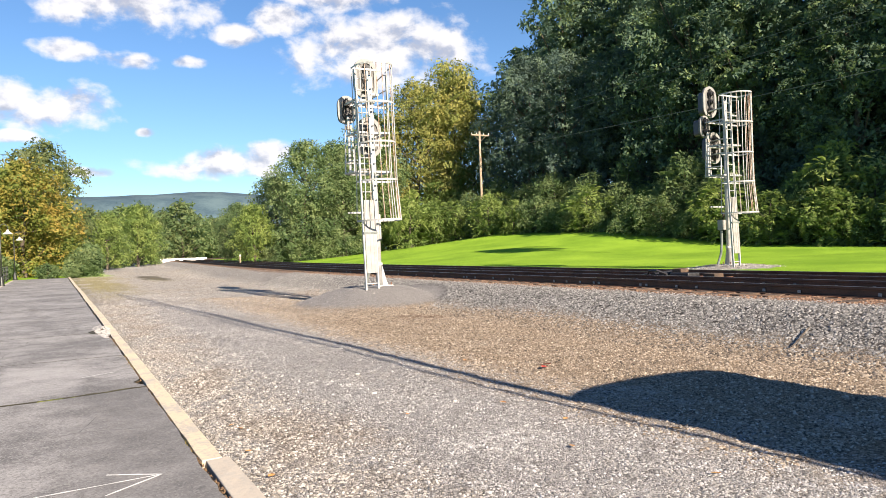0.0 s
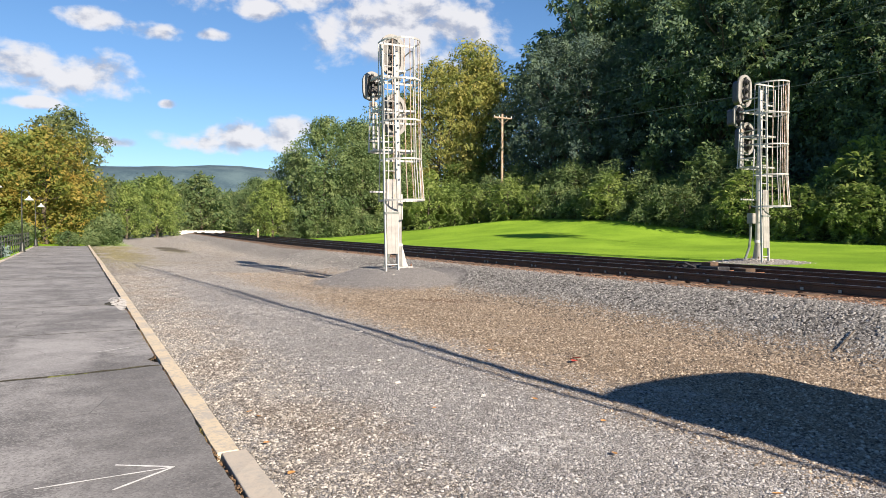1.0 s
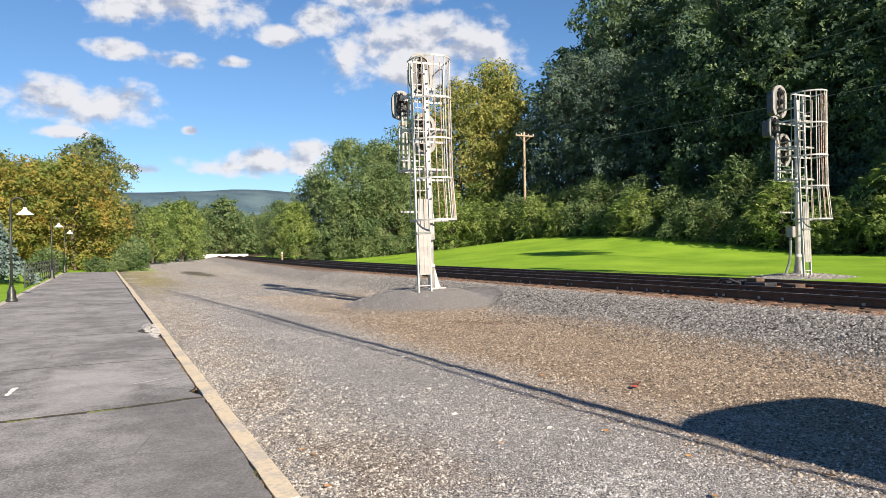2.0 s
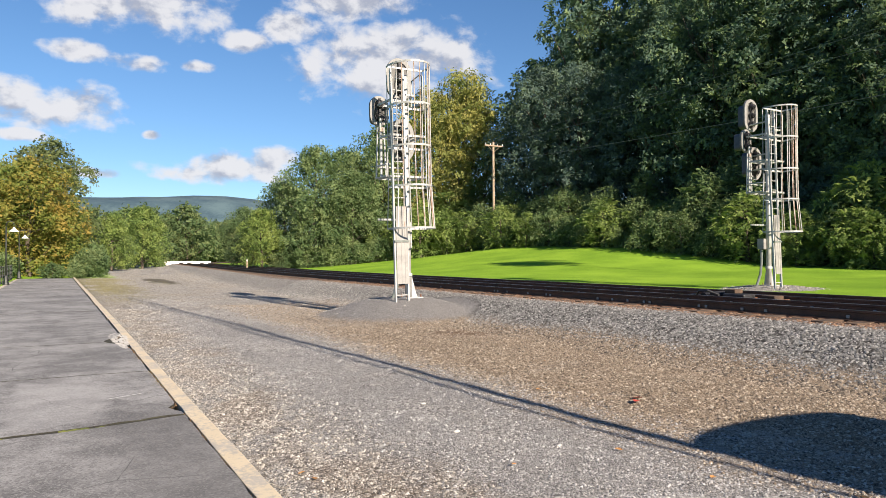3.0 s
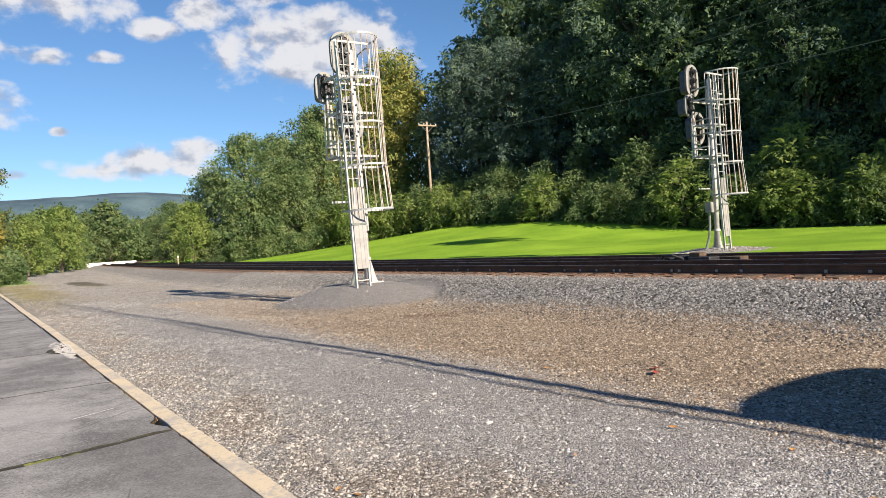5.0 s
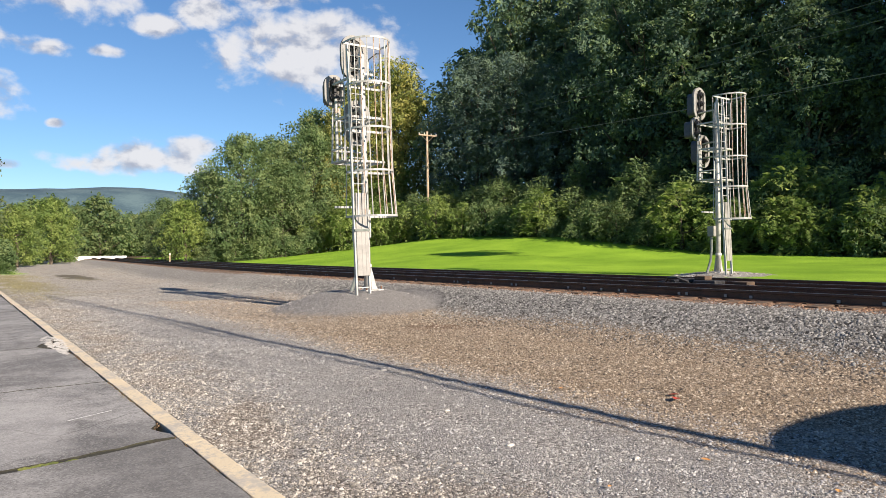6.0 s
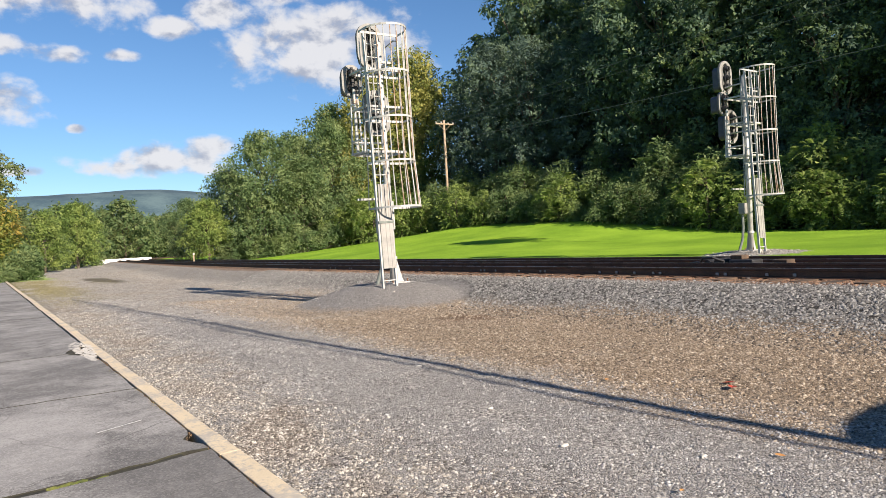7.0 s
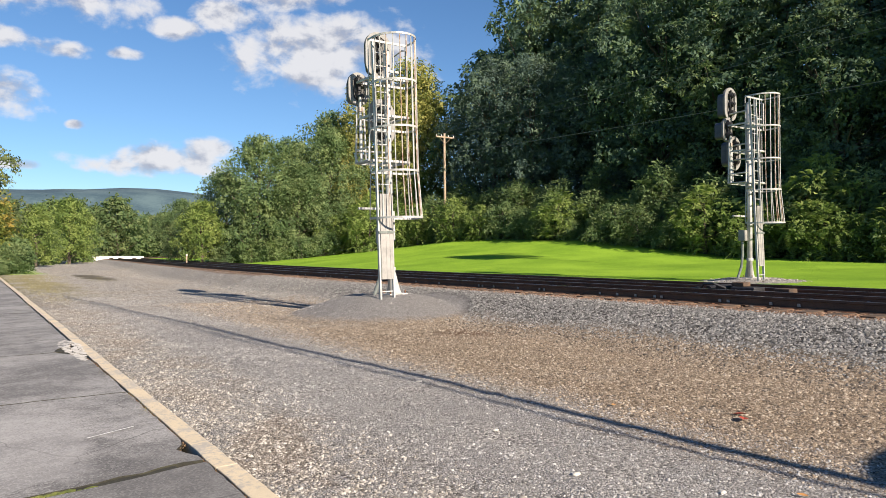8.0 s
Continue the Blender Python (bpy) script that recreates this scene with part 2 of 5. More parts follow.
    heap2 = k.math("SQRT", k.math("ADD", k.math("POWER", k.math("SUBTRACT", x, 21.3), 2), k.math("POWER", k.math("SUBTRACT", y, 17.9), 2)))
    grass = k.math("MULTIPLY", k.math("MAXIMUM", k.math("MAXIMUM", right, left), end), k.step(k.math("ADD", heap2, k.math("MULTIPLY", fine, 2.0)), 1.5, 1.8))
    c = k.mix(k.step(heap2, 2.6, 2.3), c, k.mix(tone2, (0.22, 0.21, 0.20), (0.52, 0.50, 0.47)))
    c = k.mix(grass, c, green)
    # the grass turns much darker from the shrub line outwards
    outer_grass = k.math("MULTIPLY", grass, k.step(k.math("ADD", x, wob), 37, 40))
    c = k.mix(outer_grass, c, (0.035, 0.045, 0.015))
    h = k.math("ADD", k.math("MULTIPLY", k.step(edge, 0.0, 0.25), 0.6), k.math("MULTIPLY", k.noise(p, 140, 3), 0.4))
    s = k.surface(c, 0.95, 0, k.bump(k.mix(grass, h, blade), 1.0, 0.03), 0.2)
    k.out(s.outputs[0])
    return m


def asphalt_material():
    m, k = material("worn_asphalt")
    p = k.position()
    chips = k.split(k.voronoi(p, 85, out="Color"))[0]
    big, mid = k.noise(p, 0.6, 5, 0.6), k.noise(p, 3.0, 5, 0.65)
    worn = k.step(k.math("ADD", k.math("MULTIPLY", big, 0.55), k.math("MULTIPLY", mid, 0.45)), 0.38, 0.62)
    c = k.mix(worn, (0.145, 0.141, 0.139), (0.37, 0.36, 0.35))
    rub = k.step(k.noise(p, 14, 6, 0.75), 0.42, 0.62)
    c = k.mix(k.math("MULTIPLY", rub, 0.35), c, (0.15, 0.145, 0.142))
    c = k.mix(k.math("MULTIPLY", k.step(chips, 0.6, 1.0), 0.5), c, (0.46, 0.45, 0.43))
    c = k.mix(k.math("MULTIPLY", k.step(chips, 0.35, 0.0), 0.45), c, (0.05, 0.044, 0.043))
    wander = k.n.new("ShaderNodeVectorMath")
    wander.operation = "MULTIPLY_ADD"
    k.put(wander.inputs[0], k.n.new("ShaderNodeTexNoise").outputs["Color"])
    wander.inputs[1].default_value = (0.25, 0.25, 0)
    k.put(wander.inputs[2], p)
    hair = k.step(k.voronoi(wander.outputs[0], 0.9, "DISTANCE_TO_EDGE"), 0.008, 0.0)
    c = k.mix(k.math("MULTIPLY", hair, k.step(k.noise(p, 0.9, 3), 0.5, 0.6, 0.0, 0.8)), c, (0.05, 0.048, 0.044))
    px, py, _ = k.split(p)
    px = k.math("ADD", px, k.math("MULTIPLY", k.math("SUBTRACT", k.noise(p, 2.0, 4), 0.5), 0.5))
    py = k.math("ADD", py, k.math("MULTIPLY", k.math("SUBTRACT", k.noise(p, 1.6, 4), 0.5), 0.7))
    seal = k.math("MULTIPLY", k.math("MULTIPLY", k.step(px, -1.6, -1.45), k.step(px, -0.62, -0.72)), k.math("MULTIPLY", k.step(py, 9.6, 9.7), k.step(k.math("ADD", py, px), 10.9, 10.7)))
    c = k.mix(k.math("MULTIPLY", seal, 0.35), c, (0.42, 0.41, 0.40))
    tar = k.math("MULTIPLY", k.step(px, -1.1, -0.45), k.step(py, 10.6, 9.4))
    c = k.mix(k.math("MULTIPLY", tar, 0.45), c, (0.115, 0.112, 0.110))
    sp = k.step(k.noise(p, 5.5, 3), 0.68, 0.74)
    c = k.mix(k.math("MULTIPLY", sp, 0.45), c, (0.055, 0.053, 0.052))
    c = k.mix(k.math("MULTIPLY", k.each(), 0.18), c, (0.17, 0.166, 0.16))
    s = k.surface(c, 0.85, 0, k.bump(k.math("ADD", k.math("MULTIPLY", chips, 0.5), k.math("MULTIPLY", mid, 0.5)), 0.45, 0.008), 0.3)
    k.out(s.outputs[0])
    return m


def kerb_material(name, paint):
    m, k = material(name)
    p = k.position()
    n1, n2 = k.noise(p, 2.0, 5, 0.65), k.noise(p, 22, 5, 0.7)
    stone = k.mix(n2, (0.36, 0.33, 0.285), (0.54, 0.49, 0.415))
    chip = k.step(k.math("ADD", k.math("MULTIPLY", n1, 0.55), k.math("MULTIPLY", n2, 0.45)), 0.43, 0.53)
    c = k.mix(k.math("MULTIPLY", chip, 0.85), stone, paint)
    c = k.mix(k.math("MULTIPLY", k.step(n2, 0.6, 0.75), 0.3), c, (0.28, 0.20, 0.13))
    s = k.surface(c, 0.85, 0, k.bump(n2, 0.5, 0.008), 0.3)
    k.out(s.outputs[0])
    return m


def stones_material(name, lo, mid, hi):
    m, k = material(name)
    r = k.island()
    c = k.mix(k.math("MULTIPLY", k.noise(k.position(), 60, 3), 0.3), k.ramp(r, (0.0, lo), (0.55, mid), (1.0, hi)), (0.2, 0.19, 0.18))
    s = k.surface(c, 0.9, 0, None, 0.3)
    k.out(s.outputs[0])
    return m


GROUND = ground_material()
ASPHALT = asphalt_material()
KERB_YELLOW = kerb_material("faded_yellow_paint", (0.66, 0.55, 0.38))
KERB_GREY = kerb_material("bare_kerb_concrete", (0.50, 0.44, 0.36))
JOINT = plain("joint_filler", (0.018, 0.017, 0.014), (0.045, 0.044, 0.028), 6, 0.95, bump=0.5)
CHALK = plain("white_marking_paint", (0.62, 0.62, 0.60), (0.82, 0.82, 0.80), 20, 0.9, grain=90)
PATCH = plain("pale_broken_concrete", (0.42, 0.40, 0.36), (0.60, 0.57, 0.53), 14, 0.9, bump=0.6)
SILVER = plain("aluminium_paint", (0.34, 0.34, 0.33), (0.50, 0.50, 0.485), 5, 0.5, 0.1, 0.12)
SHEET = plain("weathered_sheet_aluminium", (0.23, 0.225, 0.215), (0.33, 0.32, 0.305), 4, 0.6, 0.1, 0.1)
RUSTY = plain("rust_streaked_paint", (0.52, 0.47, 0.42), (0.25, 0.14, 0.08), 7, 0.6, 0.1, 0.2)
BLACK = plain("black_signal_paint", (0.012, 0.012, 0.014), (0.03, 0.03, 0.034), 10, 0.5, 0, 0.1)
GREYBACK = plain("grey_target_paint", (0.10, 0.097, 0.093), (0.16, 0.156, 0.15), 6, 0.7, 0.0, 0.1)
GREYDARK = plain("dark_grey_target_paint", (0.06, 0.058, 0.056), (0.10, 0.097, 0.092), 6, 0.7, 0.0, 0.1)
RIM = plain("pale_grey_rim_paint", (0.20, 0.196, 0.19), (0.28, 0.275, 0.265), 6, 0.6)
HOOD = plain("dark_blue_grey_hood_paint", (0.045, 0.05, 0.07), (0.075, 0.085, 0.115), 6, 0.5)
CONDUIT = plain("grey_conduit", (0.10, 0.12, 0.11), (0.18, 0.20, 0.19), 6, 0.6)
CONCRETE = plain("weathered_concrete", (0.36, 0.34, 0.31), (0.52, 0.50, 0.46), 3, 0.9, bump=0.4)
RAIL = plain("brown_rail_steel", (0.055, 0.030, 0.021), (0.12, 0.068, 0.046), 3, 0.7, 0.2, 0.3)
RAIL_TOP = plain("polished_rail_head", (0.30, 0.28, 0.27), (0.45, 0.43, 0.42), 2, 0.3, 0.9, 0.05)
TIE = plain("old_creosoted_wood", (0.06, 0.04, 0.028), (0.17, 0.105, 0.065), 5, 0.95, bump=0.6, spread=0.5)
RUST = plain("rusted_steel", (0.12, 0.05, 0.025), (0.26, 0.12, 0.06), 9, 0.85, 0.2, 0.3)
IRON = plain("black_cast_iron", (0.02, 0.022, 0.02), (0.045, 0.05, 0.045), 6, 0.45, 0.3)
ENAMEL = plain("white_enamel", (0.80, 0.80, 0.78), (0.86, 0.86, 0.84), 5, 0.35)
POLE = plain("weathered_pole_wood", (0.26, 0.19, 0.13), (0.42, 0.33, 0.24), 4, 0.9, bump=0.5)
BARK = plain("bark", (0.06, 0.048, 0.036), (0.15, 0.12, 0.09), 3, 0.95, bump=0.8, distance=0.05)
WHITE = plain("white_painted_steel", (0.75, 0.75, 0.72), (0.85, 0.85, 0.83), 3, 0.6)
WIRE = plain("cable_sheath", (0.10, 0.105, 0.105), (0.16, 0.165, 0.165), 4, 0.5)
# dark green; low tones carry cool shade, the top tone sunlit leaves
LEAF_DARK = foliage("shade_cooled_green_leaves", [(0.045, 0.085, 0.072), (0.075, 0.13, 0.095), (0.125, 0.195, 0.11), (0.28, 0.36, 0.14)], 0.38)
# the end trees' shade and bluish sky fill, put into the leaf colour
LEAF_SHADED = foliage("shade_toned_leaves", [(0.055, 0.09, 0.085), (0.09, 0.14, 0.115), (0.16, 0.22, 0.135)], 0.3)
LEAF_MID = foliage("green_leaves", [(0.09, 0.155, 0.065), (0.18, 0.26, 0.105), (0.35, 0.42, 0.18)])
LEAF_LIGHT = foliage("light_green_leaves", [(0.14, 0.22, 0.06), (0.25, 0.34, 0.09), (0.40, 0.47, 0.14)])
LEAF_YELLOW = foliage("turning_yellow_leaves", [(0.19, 0.25, 0.07), (0.36, 0.36, 0.10), (0.50, 0.44, 0.13)])
LEAF_ORANGE = foliage("turning_orange_leaves", [(0.10, 0.18, 0.04), (0.29, 0.30, 0.065), (0.52, 0.35, 0.085)])
LEAF_GREY = foliage("olive_grey_leaves", [(0.11, 0.15, 0.06), (0.17, 0.21, 0.085), (0.24, 0.27, 0.12)])
LEAF_FAR = foliage("hazy_green_leaves", [(0.085, 0.145, 0.06), (0.15, 0.215, 0.085), (0.26, 0.30, 0.125)])
NEEDLES = foliage("blue_spruce_needles", [(0.06, 0.10, 0.09), (0.12, 0.18, 0.17), (0.20, 0.27, 0.26)], through=0.1)
SOIL = plain("rusty_soil", (0.06, 0.04, 0.026), (0.22, 0.135, 0.07), 20, 0.95, bump=0.5)
MOSS = plain("bright_moss", (0.07, 0.09, 0.02), (0.16, 0.17, 0.04), 12, 0.95, bump=0.5)
STRAW = foliage("dry_grass_blades", [(0.30, 0.26, 0.09), (0.42, 0.36, 0.15), (0.50, 0.44, 0.22)], 0.3)
DRY_LEAF = plain("dry_orange_leaf", (0.42, 0.18, 0.05), (0.58, 0.33, 0.12), 12, 0.8, spread=0.2)
RED_LEAF = plain("red_leaf", (0.33, 0.03, 0.02), (0.42, 0.07, 0.04), 12, 0.7)
BLUE = plain("blue_scrap_plastic", (0.02, 0.05, 0.22), (0.04, 0.09, 0.32), 8, 0.5)
STONE_GREY = stones_material("grey_ballast_stones", (0.07, 0.069, 0.066), (0.225, 0.22, 0.21), (0.44, 0.43, 0.405))
STONE_RUST = stones_material("rust_stained_stones", (0.07, 0.035, 0.02), (0.26, 0.13, 0.07), (0.42, 0.28, 0.18))
STONE_LANE = stones_material("lane_gravel_chips", (0.07, 0.068, 0.066), (0.37, 0.36, 0.352), (0.66, 0.648, 0.632))
STONE_LIME = stones_material("lime_dusted_chips", (0.45, 0.44, 0.43), (0.70, 0.69, 0.67), (0.82, 0.81, 0.79))
STONE_HEAP = stones_material("heap_gravel_chips", (0.12, 0.117, 0.115), (0.30, 0.292, 0.286), (0.50, 0.49, 0.475))
STONE_TOE = stones_material("dark_brown_toe_stones", (0.04, 0.030, 0.022), (0.20, 0.155, 0.11), (0.40, 0.335, 0.26))
STONE_PALE = stones_material("pale_gravel_stones", (0.06, 0.053, 0.045), (0.40, 0.365, 0.315), (0.74, 0.69, 0.62))
STONE_BROWN = stones_material("brown_gravel_stones", (0.035, 0.026, 0.019), (0.33, 0.25, 0.17), (0.62, 0.53, 0.42))


# ---- mesh helpers ----
def mesh_of(name, bm, mat, smooth=False):
    me = bpy.data.meshes.new(name)
    bm.to_mesh(me)
    bm.free()
    me.materials.append(mat)
    if smooth:
        for p in me.polygons:
            p.use_smooth = True
    return me


def part(name, bm, mat, parent, label="", smooth=False):
    ob = new(name, mesh_of(name, bm, mat, smooth))
    ob.parent = parent
    if label:
        ob["label"] = label
    return ob


def thing(name, at, label, category, group="", kind=""):
    ob = new(name)
    ob.empty_display_size = 0.1
    ob.matrix_world = pose(*at)
    return tagged(ob, label, category, group, kind)


def box(bm, lo, hi, bevel=0.0):
    r = bmesh.ops.create_cube(bm, size=1)
    c = [(a + b) / 2 for a, b in zip(lo, hi)]
    d = [b - a for a, b in zip(lo, hi)]
    for v in r["verts"]:
        v.co = Vector([c[i] + v.co[i] * d[i] for i in range(3)])
    if bevel:
        e = list({e for v in r["verts"] for e in v.link_edges})
        bmesh.ops.bevel(bm, geom=e, offset=bevel, segments=2, affect="EDGES", profile=0.5)
    return bm


def rod(bm, a, b, r0, r1=None, n=8):
    """A round bar from a to b."""
    a, b = Vector(a), Vector(b)
    d = b - a
    r = bmesh.ops.create_cone(bm, cap_ends=True, segments=n, radius1=r0, radius2=r0 if r1 is None else r1, depth=d.length)
    m = Matrix.Translation((a + b) / 2) @ d.to_track_quat("Z", "Y").to_matrix().to_4x4()
    bmesh.ops.transform(bm, matrix=m, verts=r["verts"])
    return bm


def pipe(bm, points, r, n=8):
    """A bent round bar through the points, joined ring to ring."""
    pts = [Vector(p) for p in points]
    rings = []
    for i, p in enumerate(pts):
        d = (pts[min(i + 1, len(pts) - 1)] - pts[max(i - 1, 0)]).normalized()
        q = d.to_track_quat("Z", "Y")
        rings.append([bm.verts.new(p + q @ Vector((math.cos(2 * math.pi * k / n) * r, math.sin(2 * math.pi * k / n) * r, 0))) for k in range(n)])
    for a, b in zip(rings, rings[1:]):
        for k in range(n):
            bm.faces.new((a[k], a[(k + 1) % n], b[(k + 1) % n], b[k]))
    bm.faces.new(rings[0][::-1])
    bm.faces.new(rings[-1])
    return bm


def lathe(bm, profile, n=16, at=(0, 0, 0)):
    rings = [[bm.verts.new((at[0] + r * math.cos(2 * math.pi * k / n), at[1] + r * math.sin(2 * math.pi * k / n), at[2] + z)) for k in range(n)] for r, z in profile]
    for a, b in zip(rings, rings[1:]):
        for k in range(n):
            bm.faces.new((a[k], a[(k + 1) % n], b[(k + 1) % n], b[k]))
    bm.faces.new(rings[0][::-1])
    bm.faces.new(rings[-1])
    return bm


def extrude_xz(bm, outline, y0, y1):
    """A flat outline in x and z, given a thickness in y."""
    a = [bm.verts.new((x, y0, z)) for x, z in outline]
    b = [bm.verts.new((x, y1, z)) for x, z in outline]
    bm.faces.new(a)
    bm.faces.new(b[::-1])
    for i in range(len(a)):
        j = (i + 1) % len(a)
        bm.faces.new((a[j], a[i], b[i], b[j]))
    bmesh.ops.recalc_face_normals(bm, faces=bm.faces)
    return bm


B = bmesh.new


# ---- ground ----
def smooth(v, lo, hi):
    t = np.clip((v - lo) / (hi - lo), 0, 1)
    return t * t * (3 - 2 * t)


def bend(y):
    """How far the line has swung to the right at y."""
    y = np.asarray(y, float)
    return 0.085 * 9 * np.logaddexp(0, (y - 42) / 9) + 0.011 * np.maximum(y - 140, 0) ** 2


S1 = (7.63, 19.55, 0.335)
S2 = (21.5, 18.0, 0.40)


def ground_z(x, y):
    x, y = np.asarray(x, float), np.asarray(y, float)
    b = np.minimum(bend(y), 60)
    z = -0.10 - 0.08 * smooth(x, 0.2, 4.5) + 0.0 * y
    z = z + 0.05 * np.sin(x * 1.3 + y * 0.37) * np.sin(y * 0.5 + 1) * smooth(x, 0.4, 1.5) * 0.5
    toe = 7.3 + b + 0.3 * np.sin(y * 0.4)
    z = z + (0.34 - z) * smooth(x, toe, 9.7 + b)
    z = z - 0.07 * smooth(x, 13.0 + b, 14.4 + b)
    rise = np.interp(y, [-40, 10, 20, 29, 42, 58, 74, 92, 130], [0.25, 0.3, 0.40, 0.66, 1.95, 2.5, 1.8, 0.6, 0.3])
    t = np.clip((x - 18.2 - b) / 20, 0, 1)
    z = z + t ** 1.25 * rise
    z = z + np.maximum(x - 41 - b, 0) * 0.30 * smooth(x, 41, 60) * (1 - smooth(x, 90, 220)) * (1 - smooth(y, 70, 130))
    q = np.sqrt((x - S1[0] + 0.35) ** 2 + 0.75 * (y - S1[1] - 0.15) ** 2)
    heap = 0.34 - 0.52 * smooth(q, 0.6, 2.8)
    z = np.where(q < 2.8, np.maximum(z, heap), z)
    q2 = np.sqrt((x - S2[0]) ** 2 + (y - S2[1]) ** 2)
    z = np.maximum(z, 0.40 - 0.28 * smooth(q2, 0.7, 2.4) - 10 * (q2 > 2.4))
    z = np.where(x < -3.6, -0.05 + 0.02 * np.maximum(-x - 4, 0) * (x > -60), z)
    under = (x > -3.75) & (x < 0.1) & (y < 62)
    return np.where(under, -0.3, z)


def gz(x, y):
    return float(ground_z(x, y))


def spaced(*runs):
    v = []
    for a, b, d in runs:
        v += list(np.arange(a, b, d))
    return np.array(v + [runs[-1][1]])


gx = spaced((-3000, -400, 400), (-400, -60, 40), (-60, -8, 4), (-8, -3.8, 0.6), (-3.8, -3.5, 0.1), (-3.5, 0.0, 0.7), (0.0, 0.3, 0.1), (0.3, 24, 0.22),
            (24, 60, 1.2), (60, 260, 10), (260, 3200, 300))
gy = spaced((-3000, -200, 400), (-200, -20, 15), (-20, 1, 1.5), (1, 34, 0.22), (34, 90, 1.4), (90, 260, 5), (260, 3400, 200))
GX, GY = np.meshgrid(gx, gy)
rough = np.random.RandomState(3).normal(0, 1, GX.shape)
fine_zone = (GX > 0.25) & (GX < 17.5) & (GY < 34) & (GY > 1)
GZ = ground_z(GX, GY) + np.where(fine_zone, rough * 0.007, 0)
nx, ny = len(gx), len(gy)


def lie_z(x, y):
    """Height of the built ground sheet under x and y."""
    i = np.clip(np.searchsorted(gx, x) - 1, 0, nx - 2)
    j = np.clip(np.searchsorted(gy, y) - 1, 0, ny - 2)
    u, v = (x - gx[i]) / (gx[i + 1] - gx[i]), (y - gy[j]) / (gy[j + 1] - gy[j])
    return (GZ[j, i] * (1 - u) + GZ[j, i + 1] * u) * (1 - v) + (GZ[j + 1, i] * (1 - u) + GZ[j + 1, i + 1] * u) * v


verts = np.stack([GX, GY, GZ], -1).reshape(-1, 3)
idx = np.arange(nx * ny).reshape(ny, nx)
faces = np.stack([idx[:-1, :-1], idx[:-1, 1:], idx[1:, 1:], idx[1:, :-1]], -1).reshape(-1, 4)
me = bpy.data.meshes.new("ground")
me.from_pydata(verts.tolist(), [], faces.tolist())
me.materials.append(GROUND)
for p in me.polygons:
    p.use_smooth = True
ground = tagged(new("ground", me), "gravel railway yard with ballast shoulder and mown green lawns", "ground", kind="structure")


# ---- platform ----
pavement = thing("pavement", (0, 0, 0), "worn grey asphalt platform with open cracks across it", "pavement", kind="structure")
CRACKS = [-6.0, -0.5, 3.6, 9.42, 12.3, 16.1, 20.5, 24.0, 28.5, 33.0, 38.0, 44.0, 52.0, 61.0]
rnd = random.Random(11)


def crack_line(i, x):
    """The wandering y of crack i at x."""
    return CRACKS[i] + 0.10 * math.sin(x * 1.1 + i * 2.3) + 0.05 * noise.noise(Vector((x * 2.1, i * 7.7, 0))) + 0.02 * noise.noise(Vector((x * 9, i * 3.1, 4)))


def edge_x(y):
    """The ragged asphalt edge along the kerb."""
    broken = -0.10 * math.exp(-((y - 9.85) / 0.13) ** 2) - 0.32 * math.exp(-((y - 16.1) / 0.55) ** 2)
    return -0.052 + 0.024 * noise.noise(Vector((y * 1.7, 3, 0))) + 0.018 * noise.noise(Vector((y * 8, 1, 0))) + broken - 0.0022 * max(y - 8, 0)


for i in range(len(CRACKS) - 1):
    gap = 0.050 if i == 3 else 0.014
    n = 26
    xs = [-3.55 + (3.55 - 0.06) * k / n for k in range(n + 1)]
    low_edge = [(x, crack_line(i, x) + gap * (1 + 0.8 * noise.noise(Vector((x * 6, i, 9))))) for x in xs]
    high_edge = [(x, crack_line(i + 1, x) - (0.050 if i == 2 else 0.014) * (1 + 0.8 * noise.noise(Vector((x * 5, i, 2))))) for x in xs]
    y0, y1 = low_edge[-1][1], high_edge[-1][1]
    m = max(6, int((y1 - y0) / 0.12))
    right = [(edge_x(y0 + (y1 - y0) * k / m), y0 + (y1 - y0) * k / m) for k in range(m + 1)]
    left = [(-3.6 + 0.03 * noise.noise(Vector((0, y1 - (y1 - y0) * k / m * 1.0, 5))), y1 - (y1 - y0) * k / m) for k in range(m + 1)]
    loop = low_edge[1:-1] + right + high_edge[1:-1][::-1] + left
    tilt = rnd.uniform(-0.004, 0.004)
    bm = B()
    top = [bm.verts.new((x, y, tilt)) for x, y in loop]
    bot = [bm.verts.new((x, y, -0.12)) for x, y in loop]
    bm.faces.new(top)
    for a in range(len(top)):
        b = (a + 1) % len(top)
        bm.faces.new((top[b], top[a], bot[a], bot[b]))
    bmesh.ops.recalc_face_normals(bm, faces=bm.faces)
    bmesh.ops.triangulate(bm, faces=[f for f in bm.faces if len(f.verts) > 4])
    for f in bm.faces:
        f.material_index = 1 if abs(f.normal.z) < 0.5 else 0
    part("asphalt_panel", bm, ASPHALT, pavement).data.materials.append(JOINT)
part("joint_bed", box(B(), (-3.6, -6, -0.2), (-0.24, 61, -0.010)), JOINT, pavement, "dark mossy filler in the cracks")

